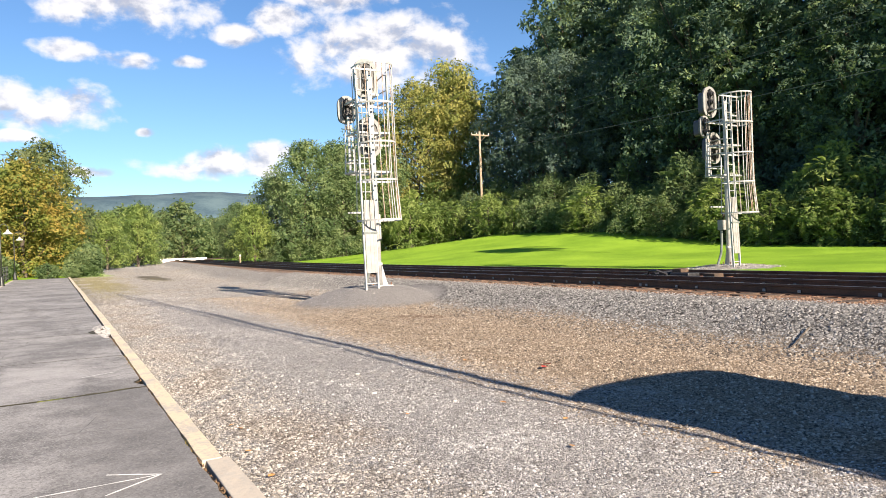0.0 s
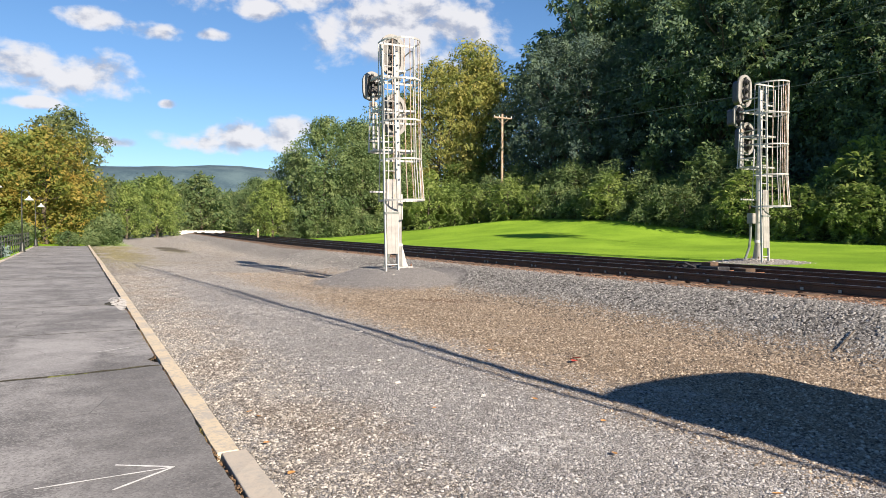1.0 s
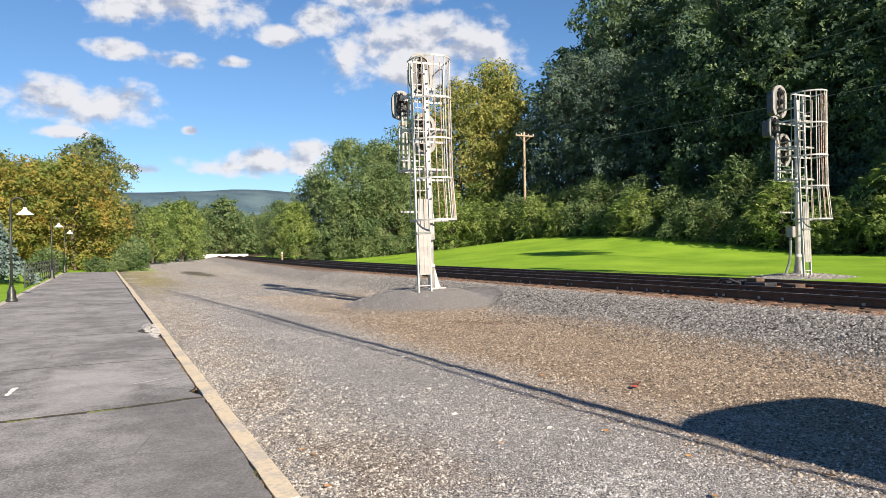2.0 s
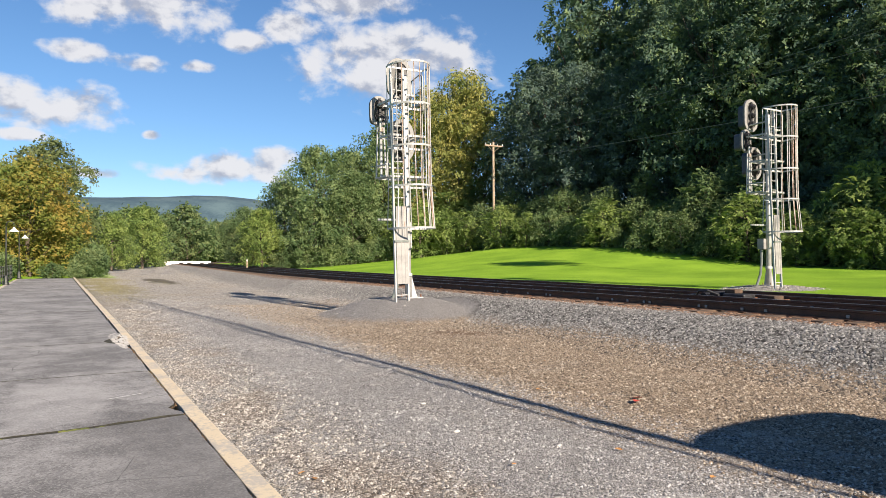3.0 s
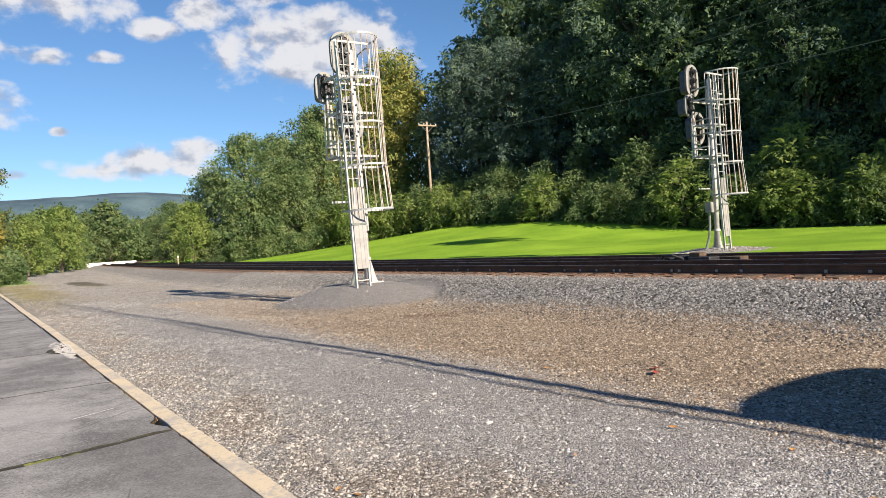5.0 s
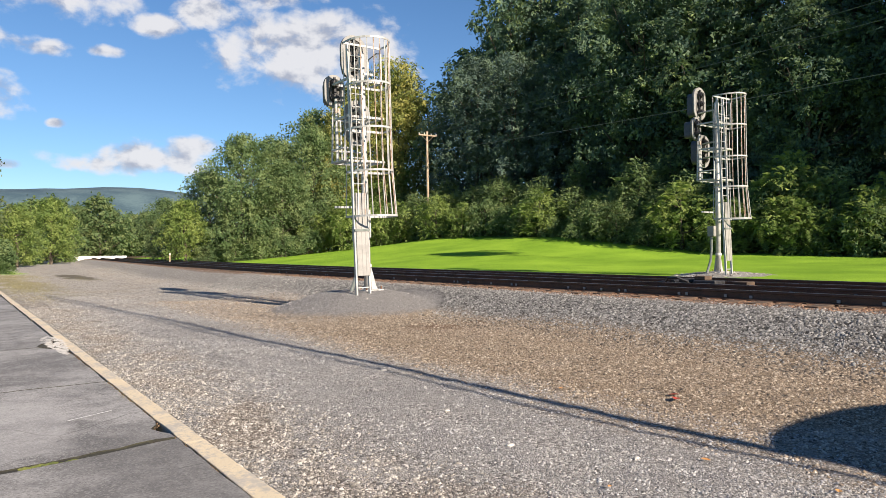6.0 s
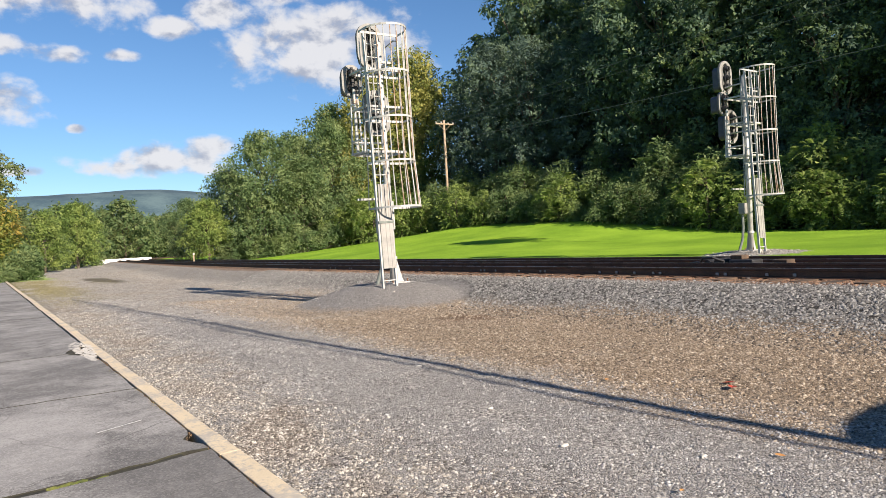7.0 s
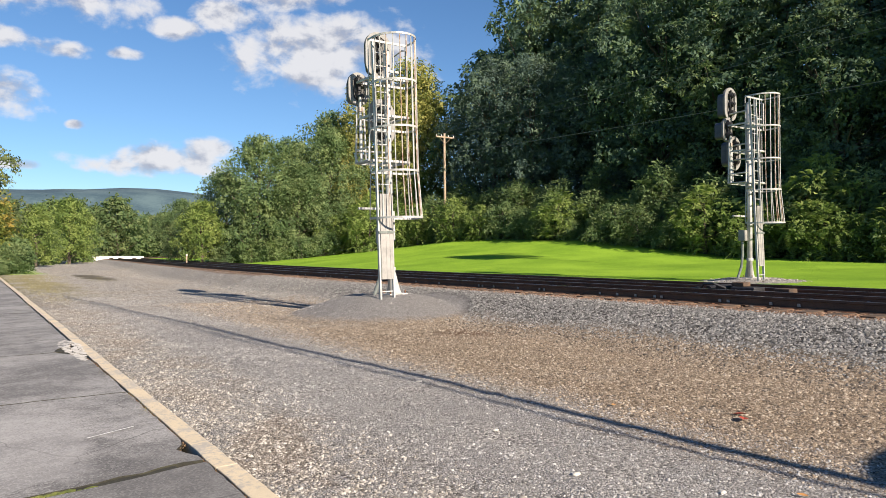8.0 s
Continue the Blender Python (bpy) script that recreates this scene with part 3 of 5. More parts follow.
kerb = thing("kerb", (0, 0, 0), "faded yellow-painted concrete platform kerb", "kerb", kind="structure")
y = -5.7
while y < 61:
    length = 3.0 if y < 30 else 5.0
    wide = 0.145 if y < 6 else 0.125
    shift = rnd.uniform(-0.012, 0.012) - 0.0016 * max(y - 8, 0) + 0.012 * (y < 5.9)
    hi = -0.002 + rnd.uniform(-0.002, 0.002)
    if y < 6.3 < y + length:
        length = 6.3 - y
    bm = box(B(), (-0.02, 0.002, -0.4), (wide, length - 0.002, hi), 0.007)
    es = [e for e in bm.edges if abs(e.verts[0].co.y - e.verts[1].co.y) > 1]
    bmesh.ops.subdivide_edges(bm, edges=es, cuts=12)
    for v in bm.verts:
        v.co.x += 0.010 * noise.noise(Vector((v.co.x * 9, (v.co.y + y) * 2.5, v.co.z * 9)))
        v.co.z += 0.007 * noise.noise(Vector((v.co.x * 9 + 5, (v.co.y + y) * 2.5, v.co.z * 9)))
    ob = part("kerb_stone", bm, KERB_GREY if y < 6 else KERB_YELLOW, kerb, "bare grey-tan concrete" if y < 6 else "")
    ob.matrix_parent_inverse = Matrix()
    ob.location = (shift, y, 0)
    y += length

y = -5.9
while y < 60:
    bm = box(B(), (-0.09, 0.006, -0.3), (0.09, 3.0 - 0.006, 0.012), 0.012)
    ob = part("kerb_stone", bm, KERB_GREY, kerb, "bare grey-tan concrete")
    ob.location = (-3.67 + rnd.uniform(-0.01, 0.01), y, rnd.uniform(-0.006, 0.006))
    y += 3.0

bm = B()
for k in range(420):
    a, r = rnd.uniform(0, 6.28), rnd.random() ** 0.5
    x0, y0, s = -0.13 + 0.13 * r * math.cos(a) * (1 + 0.5 * math.sin(a)), 16.2 + 1.3 * r * math.sin(a), rnd.uniform(0.010, 0.035)
    q = bmesh.ops.create_icosphere(bm, subdivisions=1, radius=s)
    for v in q["verts"]:
        v.co = Vector((x0 + v.co.x * 1.1, y0 + v.co.y * 1.4, -0.004 + v.co.z * 0.16 + rnd.uniform(0, 0.004)))
tagged(new("concrete_rubble", mesh_of("concrete_rubble", bm, PATCH)), "pale broken concrete crumbs at the kerb edge", "rubble", kind="stuff")


bm = B()
for k in range(1500):
    y0 = 4.0 + 13.0 * rnd.random() ** 1.4
    if noise.noise(Vector((y0 * 0.9, 8, 1))) < -0.12:
        continue
    x0, r = edge_x(y0) + rnd.uniform(-0.008, 0.035), rnd.uniform(0.003, 0.010)
    q = bmesh.ops.create_icosphere(bm, subdivisions=1, radius=r)
    for v in q["verts"]:
        v.co = Vector((x0 + v.co.x, y0 + v.co.y * 1.5, -0.022 + v.co.z * 0.8 + rnd.uniform(0, 0.006)))
tagged(new("kerb_soil", mesh_of("kerb_soil", bm, SOIL)), "rusty brown soil crumbs in the gap beside the kerb", "soil", kind="stuff")


bm = B()
for k in range(260):
    x0 = -3.3 + 3.1 * rnd.random()
    if noise.noise(Vector((x0 * 1.7, 2, 2))) < 0.12:
        continue
    y0, s = crack_line(3, x0) + rnd.uniform(-0.03, 0.02), rnd.uniform(0.008, 0.02)
    q = bmesh.ops.create_icosphere(bm, subdivisions=1, radius=s)
    for v in q["verts"]:
        v.co = Vector((x0 + v.co.x * 1.6, y0 + v.co.y, -0.008 + v.co.z * 0.6))
tagged(new("moss", mesh_of("moss", bm, MOSS)), "yellow-green moss in the platform crack", "moss", kind="stuff")


def stroke(bm, a, b, wide, z=0.007):
    a, b = Vector(a), Vector(b)
    d = (b - a).normalized()
    s = Vector((-d.y, d.x)) * wide / 2
    n = 14
    prev = None
    for k in range(n + 1):
        p = a.lerp(b, k / n)
        f = 0.75 + 0.5 * noise.noise(Vector((p.x * 14, p.y * 14, 0)))
        row = [bm.verts.new((p.x + s.x * f, p.y + s.y * f, z)), bm.verts.new((p.x - s.x * f, p.y - s.y * f, z))]
        if prev:
            bm.faces.new((prev[0], prev[1], row[1], row[0]))
        prev = row
    return bm


bm = B()
stroke(bm, (-1.05, 6.12), (-0.31, 6.13), 0.020)
stroke(bm, (-0.63, 6.33), (-0.32, 6.135), 0.026)
stroke(bm, (-0.66, 5.90), (-0.32, 6.125), 0.024)
tagged(new("painted_arrow", mesh_of("painted_arrow", bm, CHALK)), "thin white sprayed arrow on the asphalt", "marking", kind="structure")
tagged(new("painted_line", mesh_of("painted_line", stroke(B(), (-0.65, 10.59), (-0.28, 10.76), 0.022), CHALK)), "short white chalk line on the asphalt", "marking", kind="structure")
tagged(new("painted_dash", mesh_of("painted_dash", stroke(B(), (-1.86, 10.57), (-1.82, 11.04), 0.07), CHALK)), "short white dash on the asphalt", "marking", kind="structure")


# ---- railway ----
def sweep_rail(bm, x0, z0, ys, profile):
    rings = []
    for y in ys:
        b0, b1 = float(bend(y)), float(bend(y + 0.5))
        d = Vector((b1 - b0, 0.5, 0)).normalized()
        s = Vector((d.y, -d.x, 0))
        rings.append([bm.verts.new(Vector((x0 + b0, y, z0)) + s * px + Vector((0, 0, pz))) for px, pz in profile])
    for a, b in zip(rings, rings[1:]):
        for k in range(len(profile)):
            j = (k + 1) % len(profile)
            bm.faces.new((a[k], b[k], b[j], a[j]))
    bmesh.ops.recalc_face_normals(bm, faces=bm.faces)
    return bm


RAIL_PROFILE = [(-0.075, 0), (0.075, 0), (0.075, 0.012), (0.012, 0.03), (0.012, 0.13), (0.036, 0.14), (0.036, 0.178), (-0.036, 0.178), (-0.036, 0.14), (-0.012, 0.13), (-0.012, 0.03), (-0.075, 0.012)]
HEAD_PROFILE = [(-0.028, 0.1775), (0.028, 0.1775), (0.026, 0.1815), (-0.026, 0.1815)]
rail_ys = list(np.arange(-30, 40, 5.0)) + list(np.arange(40, 230, 2.5))
TIE_BM = box(B(), (-1.4, -0.115, -0.17), (1.3, 0.115, 0.02), 0.012)
TIE_ME = mesh_of("tie", TIE_BM, TIE)
ANCHOR_ME = mesh_of("rail_anchor", box(B(), (-0.03, -0.03, 0.02), (-0.008, 0.03, 0.075), 0.006), SHEET)
PLATE_ME = mesh_of("tie_plate", box(B(), (-0.17, -0.09, 0.0), (0.17, 0.09, 0.016)), RUST)
for left_x, base_z in ((10.78, 0.345), (14.78, 0.275)):
    track = thing("railway_track", (0, 0, 0), "rusty brown steel rails on old wooden ties in ballast", "railway track", "railway tracks")
    for dx in (0.0, 1.505):
        r = part("rail", sweep_rail(B(), left_x + dx, base_z + 0.02, rail_ys, RAIL_PROFILE), RAIL, track)
        part("rail_head", sweep_rail(B(), left_x + dx, base_z + 0.02, rail_ys, HEAD_PROFILE), RAIL_TOP, r, "polished running surface")
    y = -4.0
    while y < 66:
        b = float(bend(y))
        t = new("tie", TIE_ME)
        t.parent = track
        t.matrix_basis = pose(left_x + 0.7525 + b + rnd.uniform(-0.12, 0.12), y, base_z + rnd.uniform(-0.012, 0.004), 0, rnd.uniform(-0.4, 0.4), rnd.uniform(-1.5, 1.5) - math.degrees(math.atan(float(bend(y + 0.5) - bend(y)) * 2)))
        if y < 34:
            for dx in (0.0, 1.505):
                pl = new("tie_plate", PLATE_ME)
                pl.parent = track
                pl.matrix_basis = pose(left_x + dx + b, y, base_z + 0.004)
                if rnd.random() < 0.45:
                    an = new("rail_anchor", ANCHOR_ME)
                    an.parent = track
                    an.matrix_basis = pose(left_x + dx + b - 0.012, y + rnd.choice((-0.17, 0.17)), base_z + 0.03)
        y += 0.52


def switch_gear():
    """Rods and boxes of the points beside the far signal."""
    o = thing("switch_machine", (13.45, 13.3, 0.32), "dark greasy switch machine with rods between the tracks", "switch machine")
    part("motor_box", box(B(), (-0.25, -0.15, 0.0), (0.2, 0.45, 0.24), 0.03), BLACK, o)
    part("gear_housing", rod(B(), (-0.2, 0.75, 0.15), (0.2, 0.75, 0.15), 0.13, n=14), BLACK, o)
    part("gear_housing", rod(B(), (-0.2, 1.05, 0.13), (0.2, 1.05, 0.13), 0.10, n=14), BLACK, o)
    part("cover_plate", box(B(), (-0.25, -0.95, 0.02), (0.1, -0.6, 0.24), 0.02), TIE, o, "weathered tan cover box")
    part("cover_plate", box(B(), (-0.1, 0.2, 0.24), (0.2, 0.5, 0.34), 0.02), TIE, o, "weathered tan lid")
    for k in (-0.3, 0.0, 0.6):
        part("throw_rod", rod(B(), (-2.4, k, 0.06), (2.3, k, 0.06), 0.022), RUST, o)
    part("lock_rod", pipe(B(), [(-0.1, 1.1, 0.12), (-0.1, 1.4, 0.17), (0.0, 1.8, 0.1), (0.05, 2.3, 0.04)], 0.035), BLACK, o)
    part("lock_rod", pipe(B(), [(-0.2, 0.6, 0.2), (-0.35, 0.8, 0.3), (-0.3, 1.1, 0.28), (-0.2, 1.3, 0.1)], 0.03), BLACK, o)


switch_gear()


# ---- signals ----
def oblong(w, h, n=12):
    """Outline with round ends, centred."""
    r = w / 2
    pts = [(r * math.cos(math.pi * k / n), h / 2 - r + r * math.sin(math.pi * k / n)) for k in range(n + 1)]
    return pts + [(-x, -z) for x, z in pts]


def target(o, x, y, z, w, h, lamps, back):
    """One signal head that faces up the line, seen from behind: a plate with a rim, lamp cases, hoods and a bracket."""
    head = part("target_plate", extrude_xz(B(), [(x + a, z + b) for a, b in oblong(w, h)], y, y + 0.03), back, o, "oblong back plate")
    outer, inner = oblong(w, h), oblong(w - 0.22, h - 0.22)
    bm = B()
    rings = []
    for pts, yy in ((outer, y - 0.045), (outer, y + 0.035), (inner, y + 0.035), (inner, y - 0.045)):
        rings.append([bm.verts.new((x + a, yy, z + b)) for a, b in pts])
    for i in range(4):
        a, b = rings[i], rings[(i + 1) % 4]
        for k in range(len(a)):
            j = (k + 1) % len(a)
            bm.faces.new((a[k], a[j], b[j], b[k]))
    bmesh.ops.recalc_face_normals(bm, faces=bm.faces)
    part("rim", bm, RIM, head, "pale grey rim")
    for dz in lamps:
        part("lamp_case", rod(rod(B(), (x, y - 0.02, z + dz), (x, y - 0.17, z + dz), 0.11, 0.085, 14), (x, y - 0.17, z + dz), (x, y - 0.21, z + dz), 0.05, n=10), BLACK, head)
    bm = B()
    shell = []
    big, thin = (w * 0.42, h * 0.72), (w * 0.38, h * 0.69)
    for size, yy in ((big, y + 0.03), (big, y + 0.38), (thin, y + 0.38), (thin, y + 0.03)):
        shell.append([bm.verts.new((x + p, yy, z + q)) for p, q in oblong(*size)])
    for i in range(4):
        a, b = shell[i], shell[(i + 1) % 4]
        for k in range(len(a)):
            j = (k + 1) % len(a)
            bm.faces.new((a[k], a[j], b[j], b[k]))
    bmesh.ops.recalc_face_normals(bm, faces=bm.faces)
    part("hood", bm, HOOD, head, "dark hood round the lamps")
    for dz in lamps:
        part("lens", rod(B(), (x, y + 0.03, z + dz), (x, y + 0.07, z + dz), 0.10, 0.09, 14), BLACK, head)
    part("back_bar", box(B(), (x - 0.035, y - 0.075, z - h * 0.42), (x + 0.035, y - 0.045, z + h * 0.42)), BLACK, head)
    for s in (-1, 1):
        part("wiring", pipe(B(), [(x + s * 0.10, y - 0.05, z - h * 0.32), (x + s * 0.12, y - 0.10, z - h * 0.1), (x + s * 0.10, y - 0.10, z + h * 0.12), (x + s * 0.06, y - 0.05, z + h * 0.3)], 0.012, 6), BLACK, head)
    return head


def build_signal():
    o = thing("railway_signal", S1, "silver-painted mast railway signal with caged ladder on a gravel heap", "railway signal", "caged signals")
    MX = -0.2  # the mast stands off the middle of the cage
    # mast and foot
    part("mast", lathe(B(), [(0.085, 0.0), (0.085, 3.0), (0.078, 3.02), (0.078, 5.82), (0.05, 5.85), (0.02, 5.87)], 18, (MX, 0, 0)), SILVER, o, smooth=True)
    part("foot_plate", box(B(), (MX - 0.16, -0.2, -0.05), (MX + 0.34, 0.2, 0.035), 0.01), SILVER, o)
    for a, c in (((0.09, 0), (0.27, 0)), ((0, 0.09), (0, 0.19))):
        bm = B()
        pts = [Vector((a[0], a[1], 0.03)), Vector((c[0], c[1], 0.03)), Vector((c[0] * 0.75 + a[0] * 0.25, c[1] * 0.75 + a[1] * 0.25, 0.12)), Vector((a[0], a[1], 0.62))]
        pts = [p + Vector((MX, 0, 0)) for p in pts]
        t = Vector((0.02, 0, 0)) if a[0] == 0 else Vector((0, 0.02, 0))
        f = [bm.verts.new(p + t) for p in pts]
        g = [bm.verts.new(p - t) for p in pts]
        bm.faces.new(f)
        bm.faces.new(g[::-1])
        for i in range(4):
            bm.faces.new((f[(i + 1) % 4], f[i], g[i], g[(i + 1) % 4]))
        bmesh.ops.recalc_face_normals(bm, faces=bm.faces)
        part("gusset", bm, SILVER, o)
    for bx, by in ((-0.12, -0.15), (-0.12, 0.15), (0.29, -0.15), (0.29, 0.15)):
        part("anchor_bolt", rod(B(), (MX + bx, by, 0.03), (MX + bx, by, 0.11), 0.016, n=6), RUST, o)
    for z in (0.62, 3.02, 5.1):
        part("collar", lathe(B(), [(0.11, z - 0.04), (0.115, z - 0.03), (0.115, z + 0.03), (0.11, z + 0.04)], 16, (MX, 0, 0)), SILVER, o)
    # ladder
    lx, ly = -0.72, -0.69
    ladder = part("ladder", box(B(), (lx - 0.195, ly - 0.035, -0.05), (lx - 0.155, ly + 0.035, 5.86), 0.004), SILVER, o)
    part("ladder_rail", box(B(), (lx + 0.155, ly - 0.035, -0.05), (lx + 0.195, ly + 0.035, 5.86), 0.004), SILVER, ladder)
    for k in range(19):
        part("rung", rod(B(), (lx - 0.16, ly, 0.14 + 0.3048 * k), (lx + 0.16, ly, 0.14 + 0.3048 * k), 0.014), SILVER, ladder)
    guard = part("climb_guard", box(B(), (lx - 0.15, ly - 0.062, 0.42), (lx + 0.17, ly - 0.042, 2.36), 0.006), SHEET, ladder, "dull sheet-metal climbing guard")
    part("guard_rib", box(B(), (lx - 0.02, ly - 0.07, 0.44), (lx + 0.0, ly - 0.062, 2.34)), SHEET, guard)
    part("guard_rib", box(B(), (lx + 0.08, ly - 0.07, 0.44), (lx + 0.095, ly - 0.062, 2.34)), SHEET, guard)
    part("guard_strap", box(B(), (lx - 0.20, ly - 0.078, 1.46), (lx + 0.205, ly - 0.04, 1.51)), CONDUIT, guard)
    for z in (3.1, 4.15, 5.2):
        part("ladder_brace", box(box(B(), (lx + 0.175, ly - 0.02, z), (MX - 0.02, ly + 0.02, z + 0.05)), (MX - 0.07, ly, z), (MX - 0.03, -0.26, z + 0.05)), SILVER, ladder)
    # the ladder leans in towards the mast
    lean = Matrix(((1, 0, 0.0166, 0), (0, 1, 0.052, 0), (0, 0, 1, 0), (0, 0, 0, 1)))
    for piece in (ladder, *ladder.children_recursive):
        piece.data.transform(lean)
    part("step_bar", box(B(), (-0.97, 0.10, 2.04), (-0.10, 0.16, 2.09), 0.005), SILVER, o)
    # cage
    cx, back = -0.33, -0.25

    def hoop_points(w, d):
        y0 = back
        pts = [(cx - w / 2, y0)]
        n = 14
        for k in range(n + 1):
            a = math.pi + math.pi * k / n
            pts.append((cx + w / 2 * math.cos(a), y0 - 0.27 + (d - 0.16) * math.sin(a)))
        return pts + [(cx + w / 2, y0)]

    heights = [(1.79, 1.12, 0.90), (2.85, 1.03, 0.78), (3.85, 1.03, 0.76), (4.89, 1.03, 0.76), (5.91, 1.03, 0.76)]
    cage = None
    for z, wd, d in heights:
        bm = B()
        pts = hoop_points(wd, d)
        inner = [(cx + (x - cx) * 0.985, back + (y - back) * 0.985) for x, y in pts]
        rows = [[bm.verts.new((x, y, zz)) for x, y in ps] for ps, zz in ((pts, z), (pts, z + 0.045), (inner, z + 0.045), (inner, z))]
        for i in range(4):
            a, b = rows[i], rows[(i + 1) % 4]
            for k in range(len(a) - 1):
                bm.faces.new((a[k], a[k + 1], b[k + 1], b[k]))
        box(bm, (cx - wd / 2, back - 0.025, z), (cx + wd / 2, back, z + 0.05))
        bmesh.ops.recalc_face_normals(bm, faces=bm.faces)
        if cage is None:
            cage = part("safety_cage", bm, SILVER, o)
        else:
            part("hoop", bm, SILVER, cage)
    for k in range(13):
        f = k / 12
        chain = []
        for z, wd, d in heights:
            pts = hoop_points(wd, d)
            u = f * (len(pts) - 1)
            i = min(int(u), len(pts) - 2)
            a, b = Vector(pts[i]), Vector(pts[i + 1])
            q = a.lerp(b, u - i)
            chain.append(Vector((cx + (q.x - cx) * 0.975, back + (q.y - back) * 0.975, z + 0.03)))
        bm = B()
        for a, b in zip(chain, chain[1:]):
            rod(bm, a, b, 0.012, n=6)
        part("cage_bar", bm, RUSTY if k in (3, 5, 6, 8, 10) else SILVER, cage, "rust-streaked bar" if k in (3, 5, 6, 8, 10) else "")
    # service platforms and baskets
    for z in (3.12, 4.18, 5.05):
        pl = part("service_platform", box(B(), (-0.82, -0.36, z), (0.18, -0.31, z + 0.05)), SILVER, o)
        for x0 in (-0.82, -0.32, 0.13):
            part("bearer", box(B(), (x0, -0.31, z), (x0 + 0.045, 0.34, z + 0.05)), SILVER, pl)
        part("front_beam", box(B(), (-0.82, 0.34, z), (0.18, 0.385, z + 0.05)), SILVER, pl)
    basket = part("basket_frame", box(B(), (-0.92, 0.30, 3.13), (-0.87, 0.36, 3.19)), SILVER, o)
    for a, b in (((-0.90, 0.34, 3.15), (-0.84, 0.34, 4.5)), ((-0.90, -0.3, 3.15), (-0.86, -0.3, 3.75)), ((-0.62, 0.34, 3.15), (-0.66, 0.34, 4.5)),
                 ((-0.90, 0.34, 3.15), (-0.90, -0.3, 3.15)), ((-0.90, 0.34, 3.45), (-0.90, -0.3, 3.45)), ((-0.90, 0.34, 3.45), (-0.05, 0.34, 3.45)),
                 ((-0.90, -0.3, 3.45), (-0.80, -0.3, 3.45)), ((-0.84, 0.34, 4.2), (0.0, 0.34, 4.2)), ((-0.9, 0.34, 3.16), (0.0, 0.34, 3.16))):
        part("basket_bar", rod(B(), a, b, 0.022, n=8), SILVER, basket)
    part("head_post", rod(B(), (-0.75, 0.34, 3.15), (-0.75, 0.34, 4.75), 0.04, n=10), SILVER, o)
    part("post_cap", box(B(), (-0.80, 0.28, 4.38), (-0.70, 0.40, 4.5), 0.01), RUSTY, o)
    for z in (5.6, 4.0, 4.5):
        part("head_arm", rod(B(), (MX, 0.05, z), (-0.05, 0.80, z), 0.028), SILVER, o)
    target(o, 0.06, 0.86, 5.96, 0.74, 1.16, (-0.30, 0.0, 0.30), GREYBACK)
    target(o, -0.72, 0.50, 4.95, 0.54, 0.80, (-0.18, 0.18), GREYDARK)
    target(o, 0.02, 0.70, 4.25, 0.74, 1.16, (-0.30, 0.0, 0.30), GREYBACK)
    # rail with two cross pieces beside the cage top, small box and conduit on the mast
    part("grab_rail", pipe(B(), [(0.17, -0.31, 4.9), (0.17, -0.31, 5.8), (0.17, -0.1, 5.86), (0.17, 0.3, 5.8), (0.17, 0.36, 5.1)], 0.018), SILVER, o)
    part("grab_rail", rod(B(), (0.17, -0.31, 5.4), (0.17, 0.34, 5.4), 0.016), SILVER, o)
    part("junction_box", box(B(), (MX - 0.26, 0.02, 1.24), (MX - 0.09, 0.26, 1.60), 0.015), SHEET, o, "grey junction box")
    part("conduit", pipe(B(), [(MX - 0.19, 0.15, 1.25), (MX - 0.19, 0.15, 0.8), (MX - 0.22, 0.17, 0.4), (MX - 0.30, 0.22, 0.12), (MX - 0.36, 0.26, -0.1)], 0.045), CONDUIT, o, "grey bent cable conduit")
    part("cable_tray", box(B(), (MX + 0.075, -0.04, 1.3), (MX + 0.115, 0.04, 2.0), 0.006), SILVER, o)
    part("footing", box(B(), (-0.75, -0.5, -0.45), (0.15, 0.25, -0.045), 0.02), CONCRETE, o)
    return o


signal = build_signal()
far_signal = copy_thing(signal, pose(*S2) @ Matrix.Diagonal((1.04, 1.04, 1.07, 1)))
signal.matrix_world = pose(*S1, 0, -1.0, 0) @ Matrix.Diagonal((1.07, 1.07, 1.07, 1))
tagged(far_signal, "silver-painted mast signal with caged ladder at the lawn edge")


# ---- trees ----
def unit(v):
    return v / np.linalg.norm(v, axis=1, keepdims=True)


def on_lobes(g, lobes, count, lift=0.25):
    """Places on the outside of many uneven clumps, and the way outwards."""
    L = np.array(lobes)
    area = (L[:, 3] * L[:, 4] + L[:, 3] * L[:, 5] + L[:, 4] * L[:, 5])
    pick = g.choice(len(L), count, p=area / area.sum())
    d = g.normal(0, 1, (count, 3))
    d[:, 2] += lift
    d = unit(d)
    rad = 1.06 - 0.45 * g.rand(count) ** 2.0 + g.normal(0, 0.07, count)
    return L[pick, :3] + d * L[pick, 3:6] * rad[:, None], d


